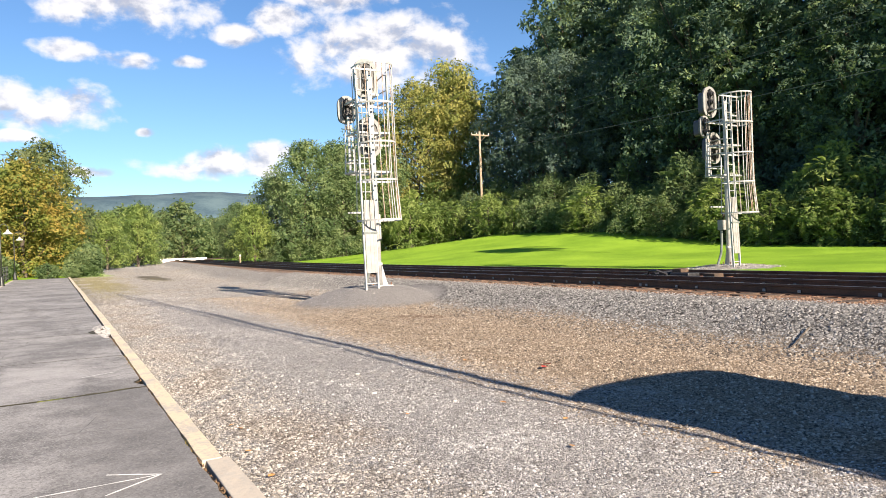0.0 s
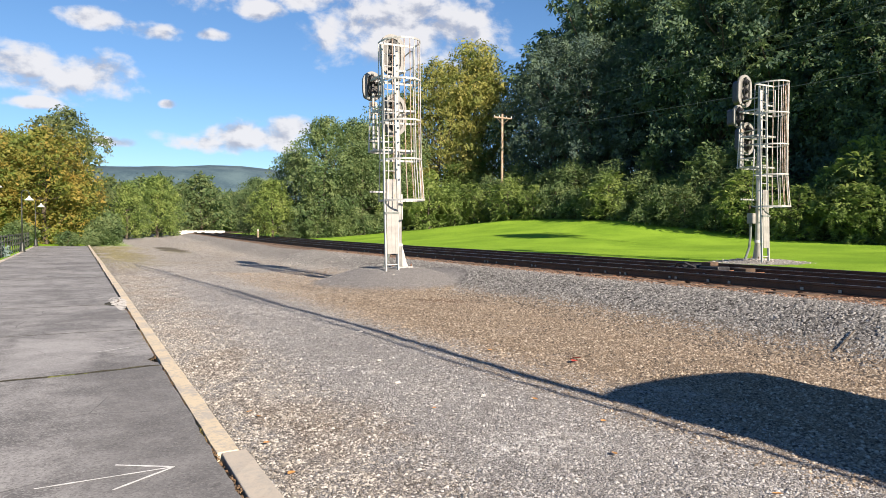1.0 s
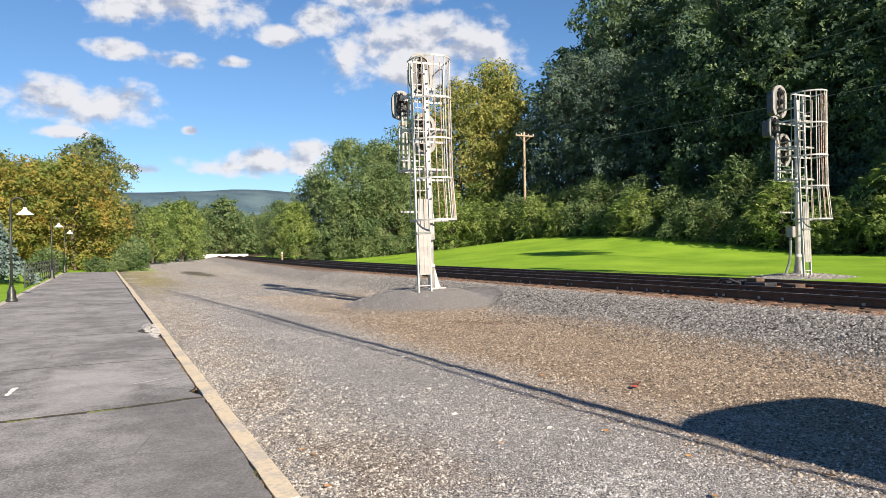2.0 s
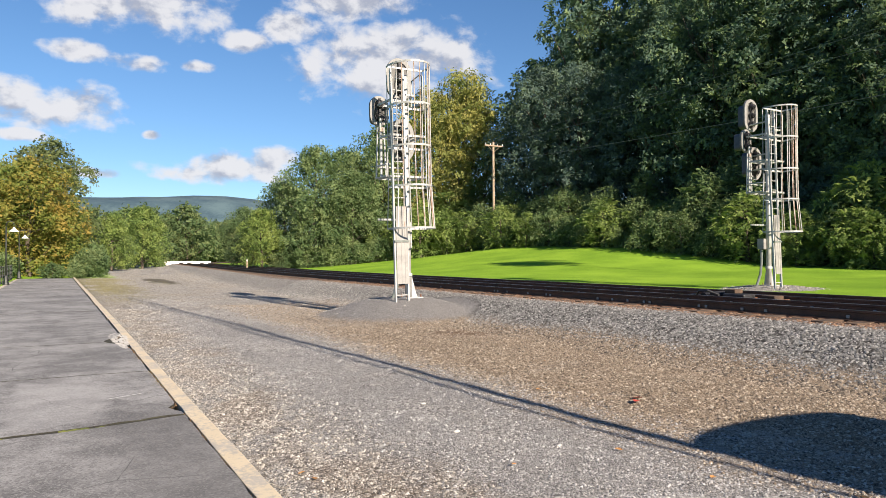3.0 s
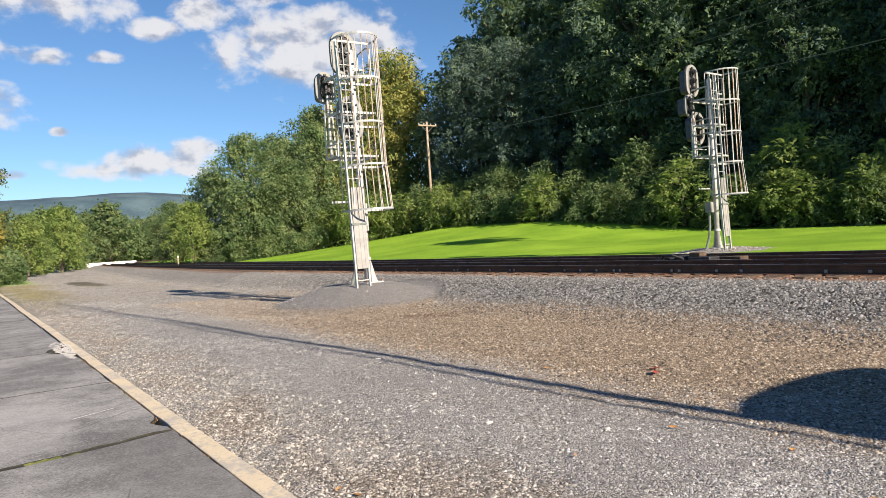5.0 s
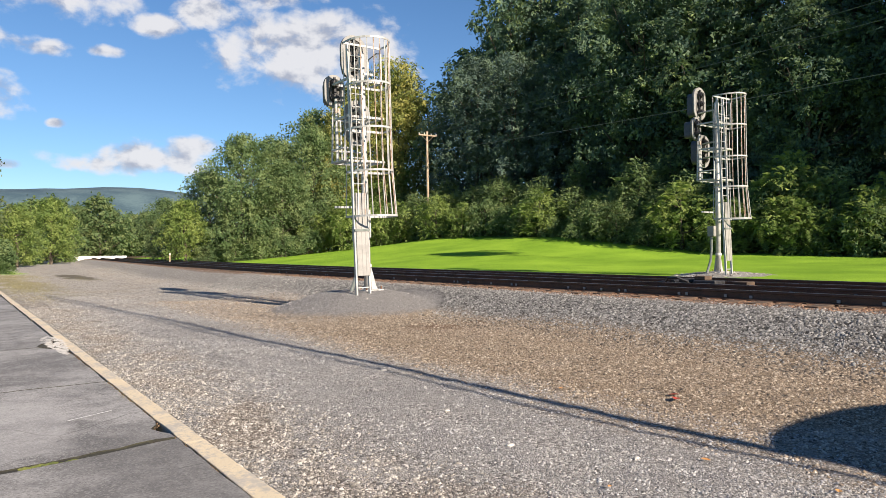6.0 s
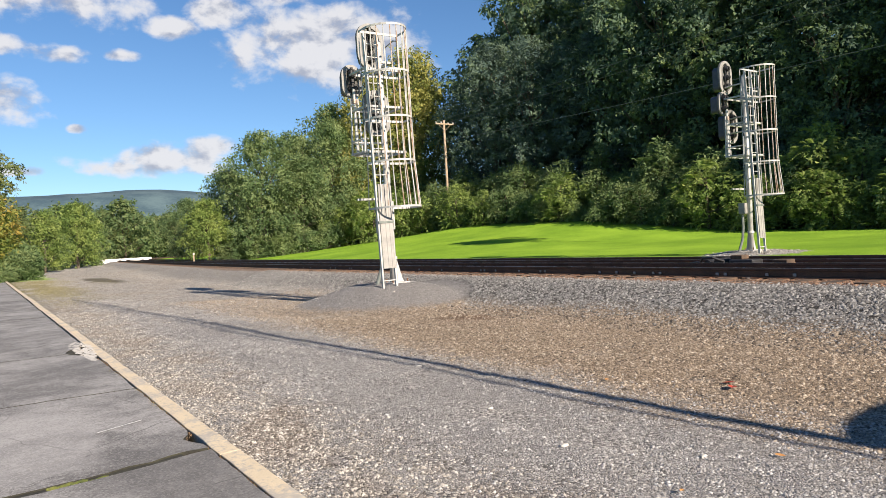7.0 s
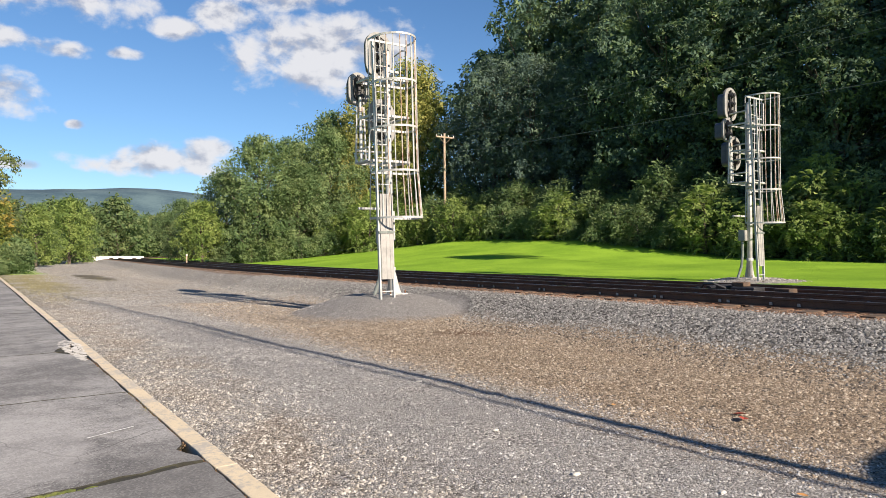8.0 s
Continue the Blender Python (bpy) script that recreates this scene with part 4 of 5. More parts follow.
def spray_leaves(g, lobes, count, size, spray, per, droop):
    """Leaves in flat, drooping sprays, as twigs carry them: one pointed blade a leaf."""
    m = max(1, count // per)
    c, d = on_lobes(g, lobes, m)
    up = unit(d + g.normal(0, 0.35, (m, 3)) + np.array([0, 0, 0.5]))
    e1 = unit(np.cross(up, g.normal(0, 1, (m, 3))))
    e2 = np.cross(up, e1)
    k = np.repeat(np.arange(m), per)
    n = len(k)
    r = np.sqrt(g.rand(n)) * spray * np.repeat(0.5 + g.rand(m), per)
    a = g.uniform(0, 2 * math.pi, n)
    p = c[k] + e1[k] * (r * np.cos(a))[:, None] + e2[k] * (r * np.sin(a))[:, None]
    p[:, 2] -= droop * r * r / spray
    p += g.normal(0, 0.12 * spray, (n, 3))
    nrm = unit(up[k] + g.normal(0, 0.42, (n, 3)))
    ax = unit(np.cross(nrm, g.normal(0, 1, (n, 3))))
    ax[:, 2] -= droop
    bx = np.cross(nrm, ax)
    s = size * (0.55 + 0.9 * g.rand(n))[:, None]
    return np.stack([p - ax * s + bx * s * 0.55, p + ax * s, p - ax * s * 0.8 - bx * s * 0.55], 1).reshape(-1, 3)


def frond_leaves(g, lobes, count, length, pairs):
    """Long feathered leaves that arch out of the clumps: leaflets in pairs along a drooping rib."""
    c, d = on_lobes(g, lobes, count, 0.6)
    side = unit(np.cross(d, np.array([0, 0, 1.0])) + 1e-6)
    l = length * (0.6 + 0.7 * g.rand(count))[:, None]
    out = []
    for k in range(pairs):
        t = (k + 0.6) / pairs
        p = c + d * l * t - np.array([0, 0, 1.0]) * l * 0.55 * t * t
        w = l * 0.30 * math.sin(math.pi * (0.15 + 0.8 * t)) ** 0.7
        for sg in (-1, 1):
            tip = p + side * sg * w + d * w * 0.45 - np.array([0, 0, 1.0]) * w * (0.25 + 0.35 * g.rand(count)[:, None])
            wide = d * l * 0.5 / pairs
            out.append(np.stack([p - wide, tip, p + wide], 1))
    return np.concatenate(out).reshape(-1, 3)


def leaf_mesh(name, lobes, count, size, mat, seed, droop=0.25, spray=0.5, per=12, fronds=0, frond=0.6):
    g = np.random.RandomState(seed)
    v = spray_leaves(g, lobes, count, size, spray, per, droop)
    if fronds:
        v = np.concatenate([v, frond_leaves(g, lobes, fronds, frond, 8)])
    f = np.arange(len(v)).reshape(-1, 3)
    me = bpy.data.meshes.new(name)
    me.from_pydata(v.tolist(), [], f.tolist())
    me.materials.append(mat)
    return me


def make_tree(name, height, radius, mat, seed, leaves, size, clear=0.2, label="", category="tree", lobes_n=58, group="", slim=1.0, spray=0.5, per=12, fronds=0, frond=0.6, girth=1.0):
    """A tapered trunk, limbs that reach to the clumps, and a crown of loose leaves."""
    g = random.Random(seed)
    o = thing(name, (0, 0, -200), label, category, group)
    lobes = []
    for k in range(lobes_n):
        t = (k + 0.5) / lobes_n
        z = height * (clear + (0.97 - clear) * t)
        env = radius * (math.sin(math.pi * min(1, (t * 0.82 + 0.16))) ** 0.7) * slim
        a = k * 2.4 + g.uniform(-0.5, 0.5)
        q = env * g.uniform(0.45, 0.95) * (1 - 0.5 * (t > 0.93))
        s = radius * g.uniform(0.16, 0.31)
        lobes.append((q * math.cos(a), q * math.sin(a), z, s * g.uniform(0.9, 1.3), s * g.uniform(0.9, 1.3), s * g.uniform(0.6, 0.85)))
    lobes.append((0, 0, height * (clear + 1) / 2, radius * 0.55, radius * 0.55, height * (1 - clear) * 0.38))
    bm = B()
    r0 = (0.018 * height + 0.03) * girth
    pts = [Vector((0.012 * height * math.sin(k * 1.3 + seed), 0.012 * height * math.cos(k * 1.7 + seed), height * 0.9 * k / 7)) for k in range(8)]
    pts[0] = Vector((0, 0, -0.4))
    for k in range(7):
        rod(bm, pts[k], pts[k + 1], r0 * (1 - k / 7.6) * (1.3 if k == 0 else 1), r0 * (1 - (k + 1) / 7.6), 8)
    part("trunk", bm, BARK, o)
    for l in lobes[:-1:3]:
        i = min(6, max(1, int(l[2] / height / 0.9 * 7) - 1))
        a, b = pts[i], Vector(l[:3])
        mid = a.lerp(b, 0.5) + Vector((0, 0, -0.04 * height))
        bm = B()
        rod(bm, a, mid, r0 * 0.32, r0 * 0.2, 6)
        rod(bm, mid, b, r0 * 0.2, r0 * 0.06, 6)
        part("limb", bm, BARK, o)
    cr = new("crown", leaf_mesh("crown", lobes, leaves, size, mat, seed, 0.10, spray, per, fronds, frond))
    cr.parent = o
    return o


def plant(proto, spots, label=""):
    """Copies of a tree at (x, y, turn, scale, height scale); the first spot takes the original."""
    for i, (x, y, turn, s, h) in enumerate(spots):
        m = Matrix.Translation((x, y, gz(x, y) - 0.05)) @ Matrix.Rotation(radians(turn), 4, "Z") @ Matrix.Diagonal((s, s, s * h, 1))
        if i == 0:
            proto.matrix_world = m
        else:
            t = proto.copy()
            scene.collection.objects.link(t)
            t.matrix_world = m
            for c in proto.children:
                k = c.copy()
                scene.collection.objects.link(k)
                k.parent = t


dark_a = make_tree("forest_tree", 24, 7.0, LEAF_DARK, 1, 24000, 0.18, 0.12, "tall dense dark green broadleaf forest tree", group="forest trees", lobes_n=84, spray=0.75, per=20)
dark_b = make_tree("forest_tree", 27, 6.5, LEAF_DARK, 2, 13000, 0.25, 0.10, "tall dense dark green broadleaf forest tree", group="forest trees", lobes_n=70, spray=0.8, per=16)
dark_c = make_tree("forest_tree", 20, 6.0, LEAF_DARK, 3, 28000, 0.15, 0.12, "dark green broadleaf tree at the forest edge", group="forest trees", lobes_n=84, spray=0.65, per=20)
deep_tree = make_tree("forest_tree", 21, 6.2, LEAF_SHADED, 8, 28000, 0.15, 0.08, "dense green tree at the end of the wood, bluish shade in its leaf colour", group="forest trees", lobes_n=90, spray=0.65, per=20)
shade_tree = make_tree("forest_tree", 22, 6.5, LEAF_DARK, 4, 8000, 0.55, 0.06, "unseen dark green broadleaf tree added to shade the wood and shrubs", group="forest trees", spray=0.9, per=8)
g = random.Random(5)
front, middle, rear, aside = [], [], [], []
for k in range(11):
    front.append((47.5 + g.uniform(-1.5, 2.0), -8 + 7.2 * k + g.uniform(-1.2, 1.2), g.uniform(0, 360), g.uniform(0.85, 1.15), g.uniform(0.9, 1.12)))
for k in range(11):
    middle.append((53.5 + g.uniform(-2, 2), -10 + 7.2 * k + g.uniform(-1.5, 1.5), g.uniform(0, 360), g.uniform(0.92, 1.15), g.uniform(0.95, 1.12)))
for k in range(10):
    rear.append((61 + g.uniform(-3, 3), -12 + 8.2 * k + g.uniform(-2, 2), g.uniform(0, 360), g.uniform(1.0, 1.2), g.uniform(1.0, 1.15)))
# unseen trees added to the south, to shade the shrubs from the low sun
aside = [p for p in front + middle + rear if p[1] < 8]
aside += [(49.0, -21.0, 10, 1.0, 1.0), (54.0, -27.0, 80, 1.05, 1.0), (50.0, -34.0, 160, 1.05, 1.1), (47.5, -14.0, 200, 0.95, 1.1),
          (48.5, -9.5, 140, 0.85, 1.0), (47.5, -20.0, 60, 0.9, 1.1), (50.0, 10.0, 310, 0.8, 1.25)]
plant(dark_c, [p for p in front if 8 <= p[1] < 46])
plant(deep_tree, [p for p in front if p[1] >= 46])
plant(dark_a, [p for p in middle if p[1] >= 8])
plant(dark_b, [p for p in rear if p[1] >= 8] + [(54.5, 65.0, 30, 1.08, 1.12), (51.5, 71.0, 200, 0.95, 0.9), (60.0, 72.0, 100, 1.0, 1.0)])
plant(shade_tree, aside)
# added out of view: its high crown drops an oval shadow on the lawn
slender = make_tree("slender_tree", 19.0, 1.7, LEAF_DARK, 6, 1500, 0.20, 0.84, "unseen tall slender tree with a small high crown, added to shadow the lawn", lobes_n=30, spray=0.5, per=8, girth=0.2)
plant(slender, [(31.3, 7.6, 0, 1.0, 1.0)])
mid_a = make_tree("broadleaf_tree", 13.5, 5.0, LEAF_MID, 7, 24000, 0.14, 0.05, "rounded green broadleaf tree beside the lawn", group="lawn edge trees", lobes_n=80, spray=0.75, per=22)
plant(mid_a, [(24.5, 77.0, 0, 1.0, 1.0), (28.5, 75.5, 80, 0.85, 0.92), (30.5, 82.0, 160, 1.0, 1.05), (23.0, 84, 220, 0.85, 0.9), (34.0, 79.0, 300, 0.95, 1.15), (38.0, 87.0, 30, 1.15, 1.2), (20.0, 92, 40, 0.6, 0.95)])
yellow = make_tree("yellowing_tree", 20, 7.0, LEAF_YELLOW, 9, 26000, 0.16, 0.10, "tall tree with leaves turning yellow", group="yellow trees", lobes_n=84, spray=0.7, per=16)
plant(yellow, [(41.0, 80.0, 0, 1.0, 1.08), (46.0, 79.0, 120, 1.08, 1.12), (50.0, 84, 240, 1.0, 1.15), (24.0, 168.0, 50, 0.5, 0.95)])
small = make_tree("young_tree", 6.6, 2.6, LEAF_LIGHT, 12, 12000, 0.10, 0.1, "small light green tree beside the track", group="young trees", spray=0.4)
plant(small, [(18.6, 78.0, 0, 1.0, 1.0), (5.0, 101.0, 80, 1.15, 1.0), (10.8, 122.0, 200, 1.5, 1.0)])
orange = make_tree("autumn_tree", 11.0, 5.2, LEAF_ORANGE, 15, 26000, 0.14, 0.06, "broad tree with orange and yellow autumn leaves", group="autumn trees", lobes_n=76, spray=0.85, per=24)
plant(orange, [(-3.4, 73.0, 0, 1.05, 0.9), (-10.0, 70.0, 100, 1.05, 0.88), (-16.5, 72.0, 200, 1.0, 0.95), (-7.0, 78.0, 60, 1.0, 0.95)])
olive = make_tree("broadleaf_tree", 14.5, 5.4, LEAF_GREY, 17, 16000, 0.18, 0.15, "tall olive green broadleaf tree behind the platform", group="background trees", spray=0.7, per=14)
plant(olive, [(-1.9, 86.0, 0, 0.9, 1.08), (-10.0, 88.0, 130, 0.8, 0.9), (-18, 84, 30, 0.8, 0.9)])
far_tree = make_tree("broadleaf_tree", 11.5, 5.2, LEAF_FAR, 19, 6000, 0.28, 0.05, "green broadleaf tree across the curve of the track", group="far trees", spray=0.8, per=10)
spots = []
for k in range(10):
    spots.append((-4 + 4.6 * k + g.uniform(-1, 1), 172 + 3.0 * k + g.uniform(-6, 6), g.uniform(0, 360), g.uniform(0.8, 1.2) * (1 - 0.03 * k), g.uniform(0.75, 1.15)))
plant(far_tree, spots + [(23.5, 160, 40, 1.15, 0.98), (18.6, 158, 130, 0.95, 0.95), (5.2, 112.0, 20, 0.68, 0.9), (9.5, 132.0, 80, 0.9, 1.0), (13.0, 140, 10, 0.9, 1.1), (30.0, 188, 70, 1.0, 1.0), (36.0, 192, 10, 1.0, 1.0), (42.0, 200, 150, 1.1, 1.0), (33, 205, 0, 1.1, 1.05), (25, 200, 30, 1.1, 1.1)])

shrub_a = make_tree("shrub", 4.6, 2.6, LEAF_MID, 31, 5200, 0.105, 0.0, "dense green shrub along the forest edge", "shrub", 40, "forest edge shrubs", spray=0.4, per=10, fronds=60, frond=0.55)
shrub_b = make_tree("shrub", 4.6, 2.4, LEAF_LIGHT, 33, 2200, 0.11, 0.0, "light green sumac shrub with long feathered leaves", "shrub", 30, "forest edge shrubs", spray=0.35, per=10, fronds=210, frond=0.75)
shrub_c = make_tree("shrub", 3.0, 2.3, LEAF_MID, 35, 4200, 0.10, 0.0, "low green shrub at the lawn edge", "shrub", 34, "forest edge shrubs", spray=0.35, per=10, fronds=40, frond=0.5)
shrub_d = make_tree("shrub", 6.4, 2.6, LEAF_MID, 37, 3200, 0.12, 0.0, "tall green sumac thicket before the wood", "shrub", 40, "forest edge shrubs", spray=0.45, per=10, fronds=190, frond=0.8)
sa, sb, sc, sd = [], [], [], []
y = 17.0
while y < 74:
    edge = 38.5 - 0.012 * max(y - 55, 0) ** 2
    low = g.choice((sb, sc, sc, sc, sa))
    low.append((edge + g.uniform(-0.6, 0.9), y + g.uniform(-0.7, 0.7), g.uniform(0, 360), g.uniform(0.5, 1.1), g.uniform(0.75, 1.15)))
    g.choice((sa, sa, sb, sd)).append((edge + 2.4 + g.uniform(-0.8, 0.8), y + g.uniform(-1, 1), g.uniform(0, 360), g.uniform(0.75, 1.05), g.uniform(0.8, 1.05)))
    y += 2.4
for k in range(19):
    (sd if k % 3 == 0 else sa).append((42.8 + g.uniform(-1.0, 1.0), 17 + 3.1 * k, g.uniform(0, 360), g.uniform(0.85, 1.15), g.uniform(0.8, 1.15)))
plant(shrub_a, sa)
plant(shrub_b, sb + [(33.2, 67.5, 20, 1.1, 1.05), (35.6, 66.0, 110, 1.0, 1.0), (37.6, 58.5, 250, 0.9, 1.0), (38.0, 27.5, 200, 0.8, 0.9), (38.3, 23.2, 40, 0.75, 0.9), (38.9, 20.0, 130, 0.85, 0.95), (40.6, 24.6, 280, 1.05, 1.25), (33.5, 71.0, 50, 1.0, 1.1), (31.5, 72.5, 200, 0.9, 1.0), (40.5, 73.5, 10, 1.3, 1.2), (37.5, 75, 90, 1.2, 1.2), (44, 75.5, 150, 1.5, 1.4)])
plant(shrub_c, sc + [(20.5, 76.0, 0, 0.8, 0.8), (22.8, 74.5, 50, 0.9, 0.8), (25.2, 73.5, 90, 0.9, 0.8), (27.6, 72.5, 140, 0.9, 0.9), (30.0, 72.0, 200, 0.9, 1.0), (23, 81, 0, 1.3, 1.0), (27, 80, 60, 1.3, 1.0), (31, 78, 10, 1.3, 1.2), (35, 77, 10, 1.3, 1.2)])
plant(shrub_d, sd)
bush = make_tree("bush", 3.0, 2.0, LEAF_MID, 41, 5000, 0.12, 0.0, "leafy green bush at the platform end", "bush", 26, "platform end bushes", spray=0.35, per=10)
plant(bush, [(1.2, 66.5, 0, 0.8, 0.95), (-1.5, 65.0, 70, 0.5, 0.8), (0.8, 73.0, 170, 0.9, 1.1), (-5.0, 65.0, 250, 0.7, 0.9), (0.2, 63.6, 20, 0.35, 0.8), (1.8, 82, 0, 0.9, 1.2)])


def blue_spruce(x, y, h):
    o = thing("blue_spruce", (x, y, gz(x, y)), "blue-grey spruce tree on the lawn beside the platform", "tree")
    part("trunk", rod(B(), (0, 0, -0.2), (0, 0, h * 0.95), 0.12, 0.02), BARK, o)
    gg = random.Random(2)
    lobes = []
    for k in range(70):
        t = k / 70
        a, r = k * 2.4, (1 - t) * h * 0.46 * gg.uniform(0.6, 1.0)
        lobes.append((r * math.cos(a), r * math.sin(a), 0.25 + t * (h - 0.4), 0.28 + 0.3 * (1 - t), 0.28 + 0.3 * (1 - t), 0.13))
    cr = new("crown", leaf_mesh("crown", lobes, 9000, 0.09, NEEDLES, 3, 0.1, 0.3, 10))
    cr.parent = o


blue_spruce(-6.3, 42.0, 4.3)


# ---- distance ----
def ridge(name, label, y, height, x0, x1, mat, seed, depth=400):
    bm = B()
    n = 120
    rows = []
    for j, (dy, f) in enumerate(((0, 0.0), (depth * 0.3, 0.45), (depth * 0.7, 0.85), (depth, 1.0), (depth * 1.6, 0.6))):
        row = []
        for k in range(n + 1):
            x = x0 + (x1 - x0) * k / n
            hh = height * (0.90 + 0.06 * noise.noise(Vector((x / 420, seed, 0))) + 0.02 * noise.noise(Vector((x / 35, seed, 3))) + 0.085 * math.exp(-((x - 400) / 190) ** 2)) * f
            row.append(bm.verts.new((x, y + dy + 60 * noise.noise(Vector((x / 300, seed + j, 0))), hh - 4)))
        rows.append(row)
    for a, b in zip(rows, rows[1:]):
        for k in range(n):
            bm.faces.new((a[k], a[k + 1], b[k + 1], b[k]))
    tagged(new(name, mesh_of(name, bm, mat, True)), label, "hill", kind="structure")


# distance haze is mixed into the hill's colour as blue
HAZED_RIDGE = plain("hazed_wooded_hill", (0.036, 0.072, 0.096), (0.085, 0.138, 0.155), 0.012, 1.0, bump=0.0, grain=0.15)
ridge("backdrop", "long wooded ridge on the horizon, distance haze in its blue-green colour", 1500, 178, -2200, 3000, HAZED_RIDGE, 4)


# ---- along the line and the platform ----
def barrier():
    o = thing("guard_barrier", (17.0, 150.0, gz(17, 150)), "low white painted barrier along the curve", "barrier")
    for k in range(5):
        part("barrier_panel", box(B(), (k * 2.05, k * 0.5, 0.15), (k * 2.05 + 2.0, k * 0.5 + 0.12, 1.0), 0.03), WHITE, o)
        part("post", box(B(), (k * 2.05 - 0.03, k * 0.5 - 0.02, -0.2), (k * 2.05 + 0.12, k * 0.5 + 0.15, 1.05)), WHITE, o)


barrier()
mp = thing("marker_post", (16.3, 75.0, gz(16.3, 75.0)), "short weathered wooden track marker post", "marker post")
part("post", box(B(), (-0.06, -0.06, -0.3), (0.06, 0.06, 1.0), 0.01), POLE, mp)
part("marker_board", box(B(), (-0.09, -0.085, 0.80), (0.09, -0.065, 1.0), 0.01), CONCRETE, mp)


def street_lamp(x, y):
    o = thing("street_lamp", (x, y, -0.02), "dark iron gooseneck lamp post with white enamel shade", "street lamp", "platform lamps")
    part("base", lathe(B(), [(0.17, 0), (0.17, 0.06), (0.13, 0.12), (0.12, 0.3), (0.075, 0.42), (0.06, 0.5)], 14), IRON, o, smooth=True)
    part("post", rod(B(), (0, 0, 0.4), (0, 0, 2.75), 0.042, 0.032, 12), IRON, o, smooth=True)
    pts = [(0, 0, 2.7)] + [(0.19 - 0.19 * math.cos(a), 0, 2.85 + 0.19 * math.sin(a)) for a in [k * math.pi / 8 for k in range(9)]] + [(0.38, 0, 2.76)]
    part("gooseneck", pipe(B(), pts, 0.022), IRON, o, smooth=True)
    s = part("shade", lathe(B(), [(0.04, 2.76), (0.06, 2.70), (0.10, 2.66), (0.24, 2.56), (0.25, 2.54), (0.23, 2.545), (0.08, 2.65), (0.03, 2.70)], 18, (0.38, 0, 0)), ENAMEL, o, "white enamel shade", True)
    part("bulb", lathe(B(), [(0.02, 2.66), (0.05, 2.62), (0.05, 2.57), (0.02, 2.54)], 10, (0.38, 0, 0)), ENAMEL, s)
    return o


lamp = street_lamp(-3.5, 26.9)
lamp.scale = (1, 1, 1.07)
for y in (48.0, 62.5):
    copy_thing(lamp, pose(-3.67, y, -0.02) @ Matrix.Diagonal((1, 1, 1.12, 1)))


def railing(x, y0, y1):
    o = thing("railing", (x, y0, -0.05), "black iron railing along the platform edge", "railing")
    n = int((y1 - y0) / 1.6)
    for k in range(n + 1):
        yy = (y1 - y0) * k / n
        part("post", box(B(), (-0.03, yy - 0.03, -0.1), (0.03, yy + 0.03, 1.1), 0.004), IRON, o)
    for z in (0.15, 0.45, 0.75, 1.02):
        part("rail", rod(B(), (0, 0, z), (0, y1 - y0, z), 0.02, n=6), IRON, o)


railing(-4.05, 37.0, 61.0)


def utility_pole(x, y, h, label):
    o = thing("utility_pole", (x, y, gz(x, y)), label, "utility pole", "utility poles")
    part("pole", rod(B(), (0, 0, -0.5), (0, 0, h), 0.17, 0.11, 12), POLE, o, smooth=True)
    part("crossarm", box(B(), (-1.2, -0.18, h - 0.5), (1.2, -0.08, h - 0.36), 0.01), POLE, o)
    for s in (-1, 1):
        part("brace", rod(B(), (s * 0.75, -0.1, h - 0.5), (0, -0.1, h - 1.15), 0.02), POLE, o)
    for dx in (-1.1, -0.45, 0.45, 1.1):
        part("insulator", lathe(B(), [(0.03, h - 0.37), (0.05, h - 0.3), (0.035, h - 0.26), (0.05, h - 0.22), (0.02, h - 0.18)], 8, (dx, -0.13, 0)), ENAMEL, o)
    return o


PA, PB = (40.0, 63.3), (38.0, -16.0)
utility_pole(*PA, 11.5, "weathered wooden utility pole with a crossarm among the shrubs")
utility_pole(*PB, 13.6, "weathered wooden utility pole with a crossarm")
za, zb = gz(*PA), gz(*PB)
for name, dx, ha, hb, r in (("power_line", -1.1, 11.3, 14.6, 0.018), ("power_line", 0.45, 11.3, 13.6, 0.018), ("telephone_cable", 0.15, 9.3, 9.8, 0.022)):
    pts = []
    for k in range(25):
        t = k / 24
        pts.append((PA[0] + (PB[0] - PA[0]) * t + dx, PA[1] + (PB[1] - PA[1]) * t - 0.13, za + ha + (zb + hb - za - ha) * t - 0.9 * 4 * t * (1 - t) * 0.6))
    tagged(new(name, mesh_of(name, pipe(B(), pts, r, 5), WIRE)), "thin dark overhead cable strung between the poles", "cable", "overhead cables")


# ---- behind the camera: unseen things added to throw the shadows on the gravel ----
def shed():
    """A narrow unseen shed with a barrel roof, shaped so its end wall throws the broad shadow on the yard."""
    o = thing("shed", (5.38, 0.0, gz(5.38, 0.0)), "unseen narrow shed with a barrel roof, added to cast the yard shadow", "shed")
    n = 16
    arch = [(math.cos(math.pi * k / n), math.sin(math.pi * k / n) ** 0.55) for k in range(n + 1)]
    part("roof", extrude_xz(B(), [(1.12 * c, 2.46 + 0.28 * h) for c, h in arch] + [(-1.07 * c, 2.44 + 0.25 * h) for c, h in arch], -1.5, 1.5), SHEET, o)
    for y in (-1.42, 1.38):
        part("end_wall", extrude_xz(B(), [(1.06 * c, 2.44 + 0.245 * h) for c, h in arch] + [(-1.06, -0.15), (1.06, -0.15)], y, y + 0.05), SHEET, o)
    for x in (-1.07, 1.02):
        part("side_wall", box(B(), (x, -1.37, -0.15), (x + 0.05, 1.38, 2.46)), SHEET, o)
    part("door", box(B(), (-0.45, -1.46, 0.0), (0.45, -1.425, 2.0), 0.01), CONDUIT, o, "grey plank door")


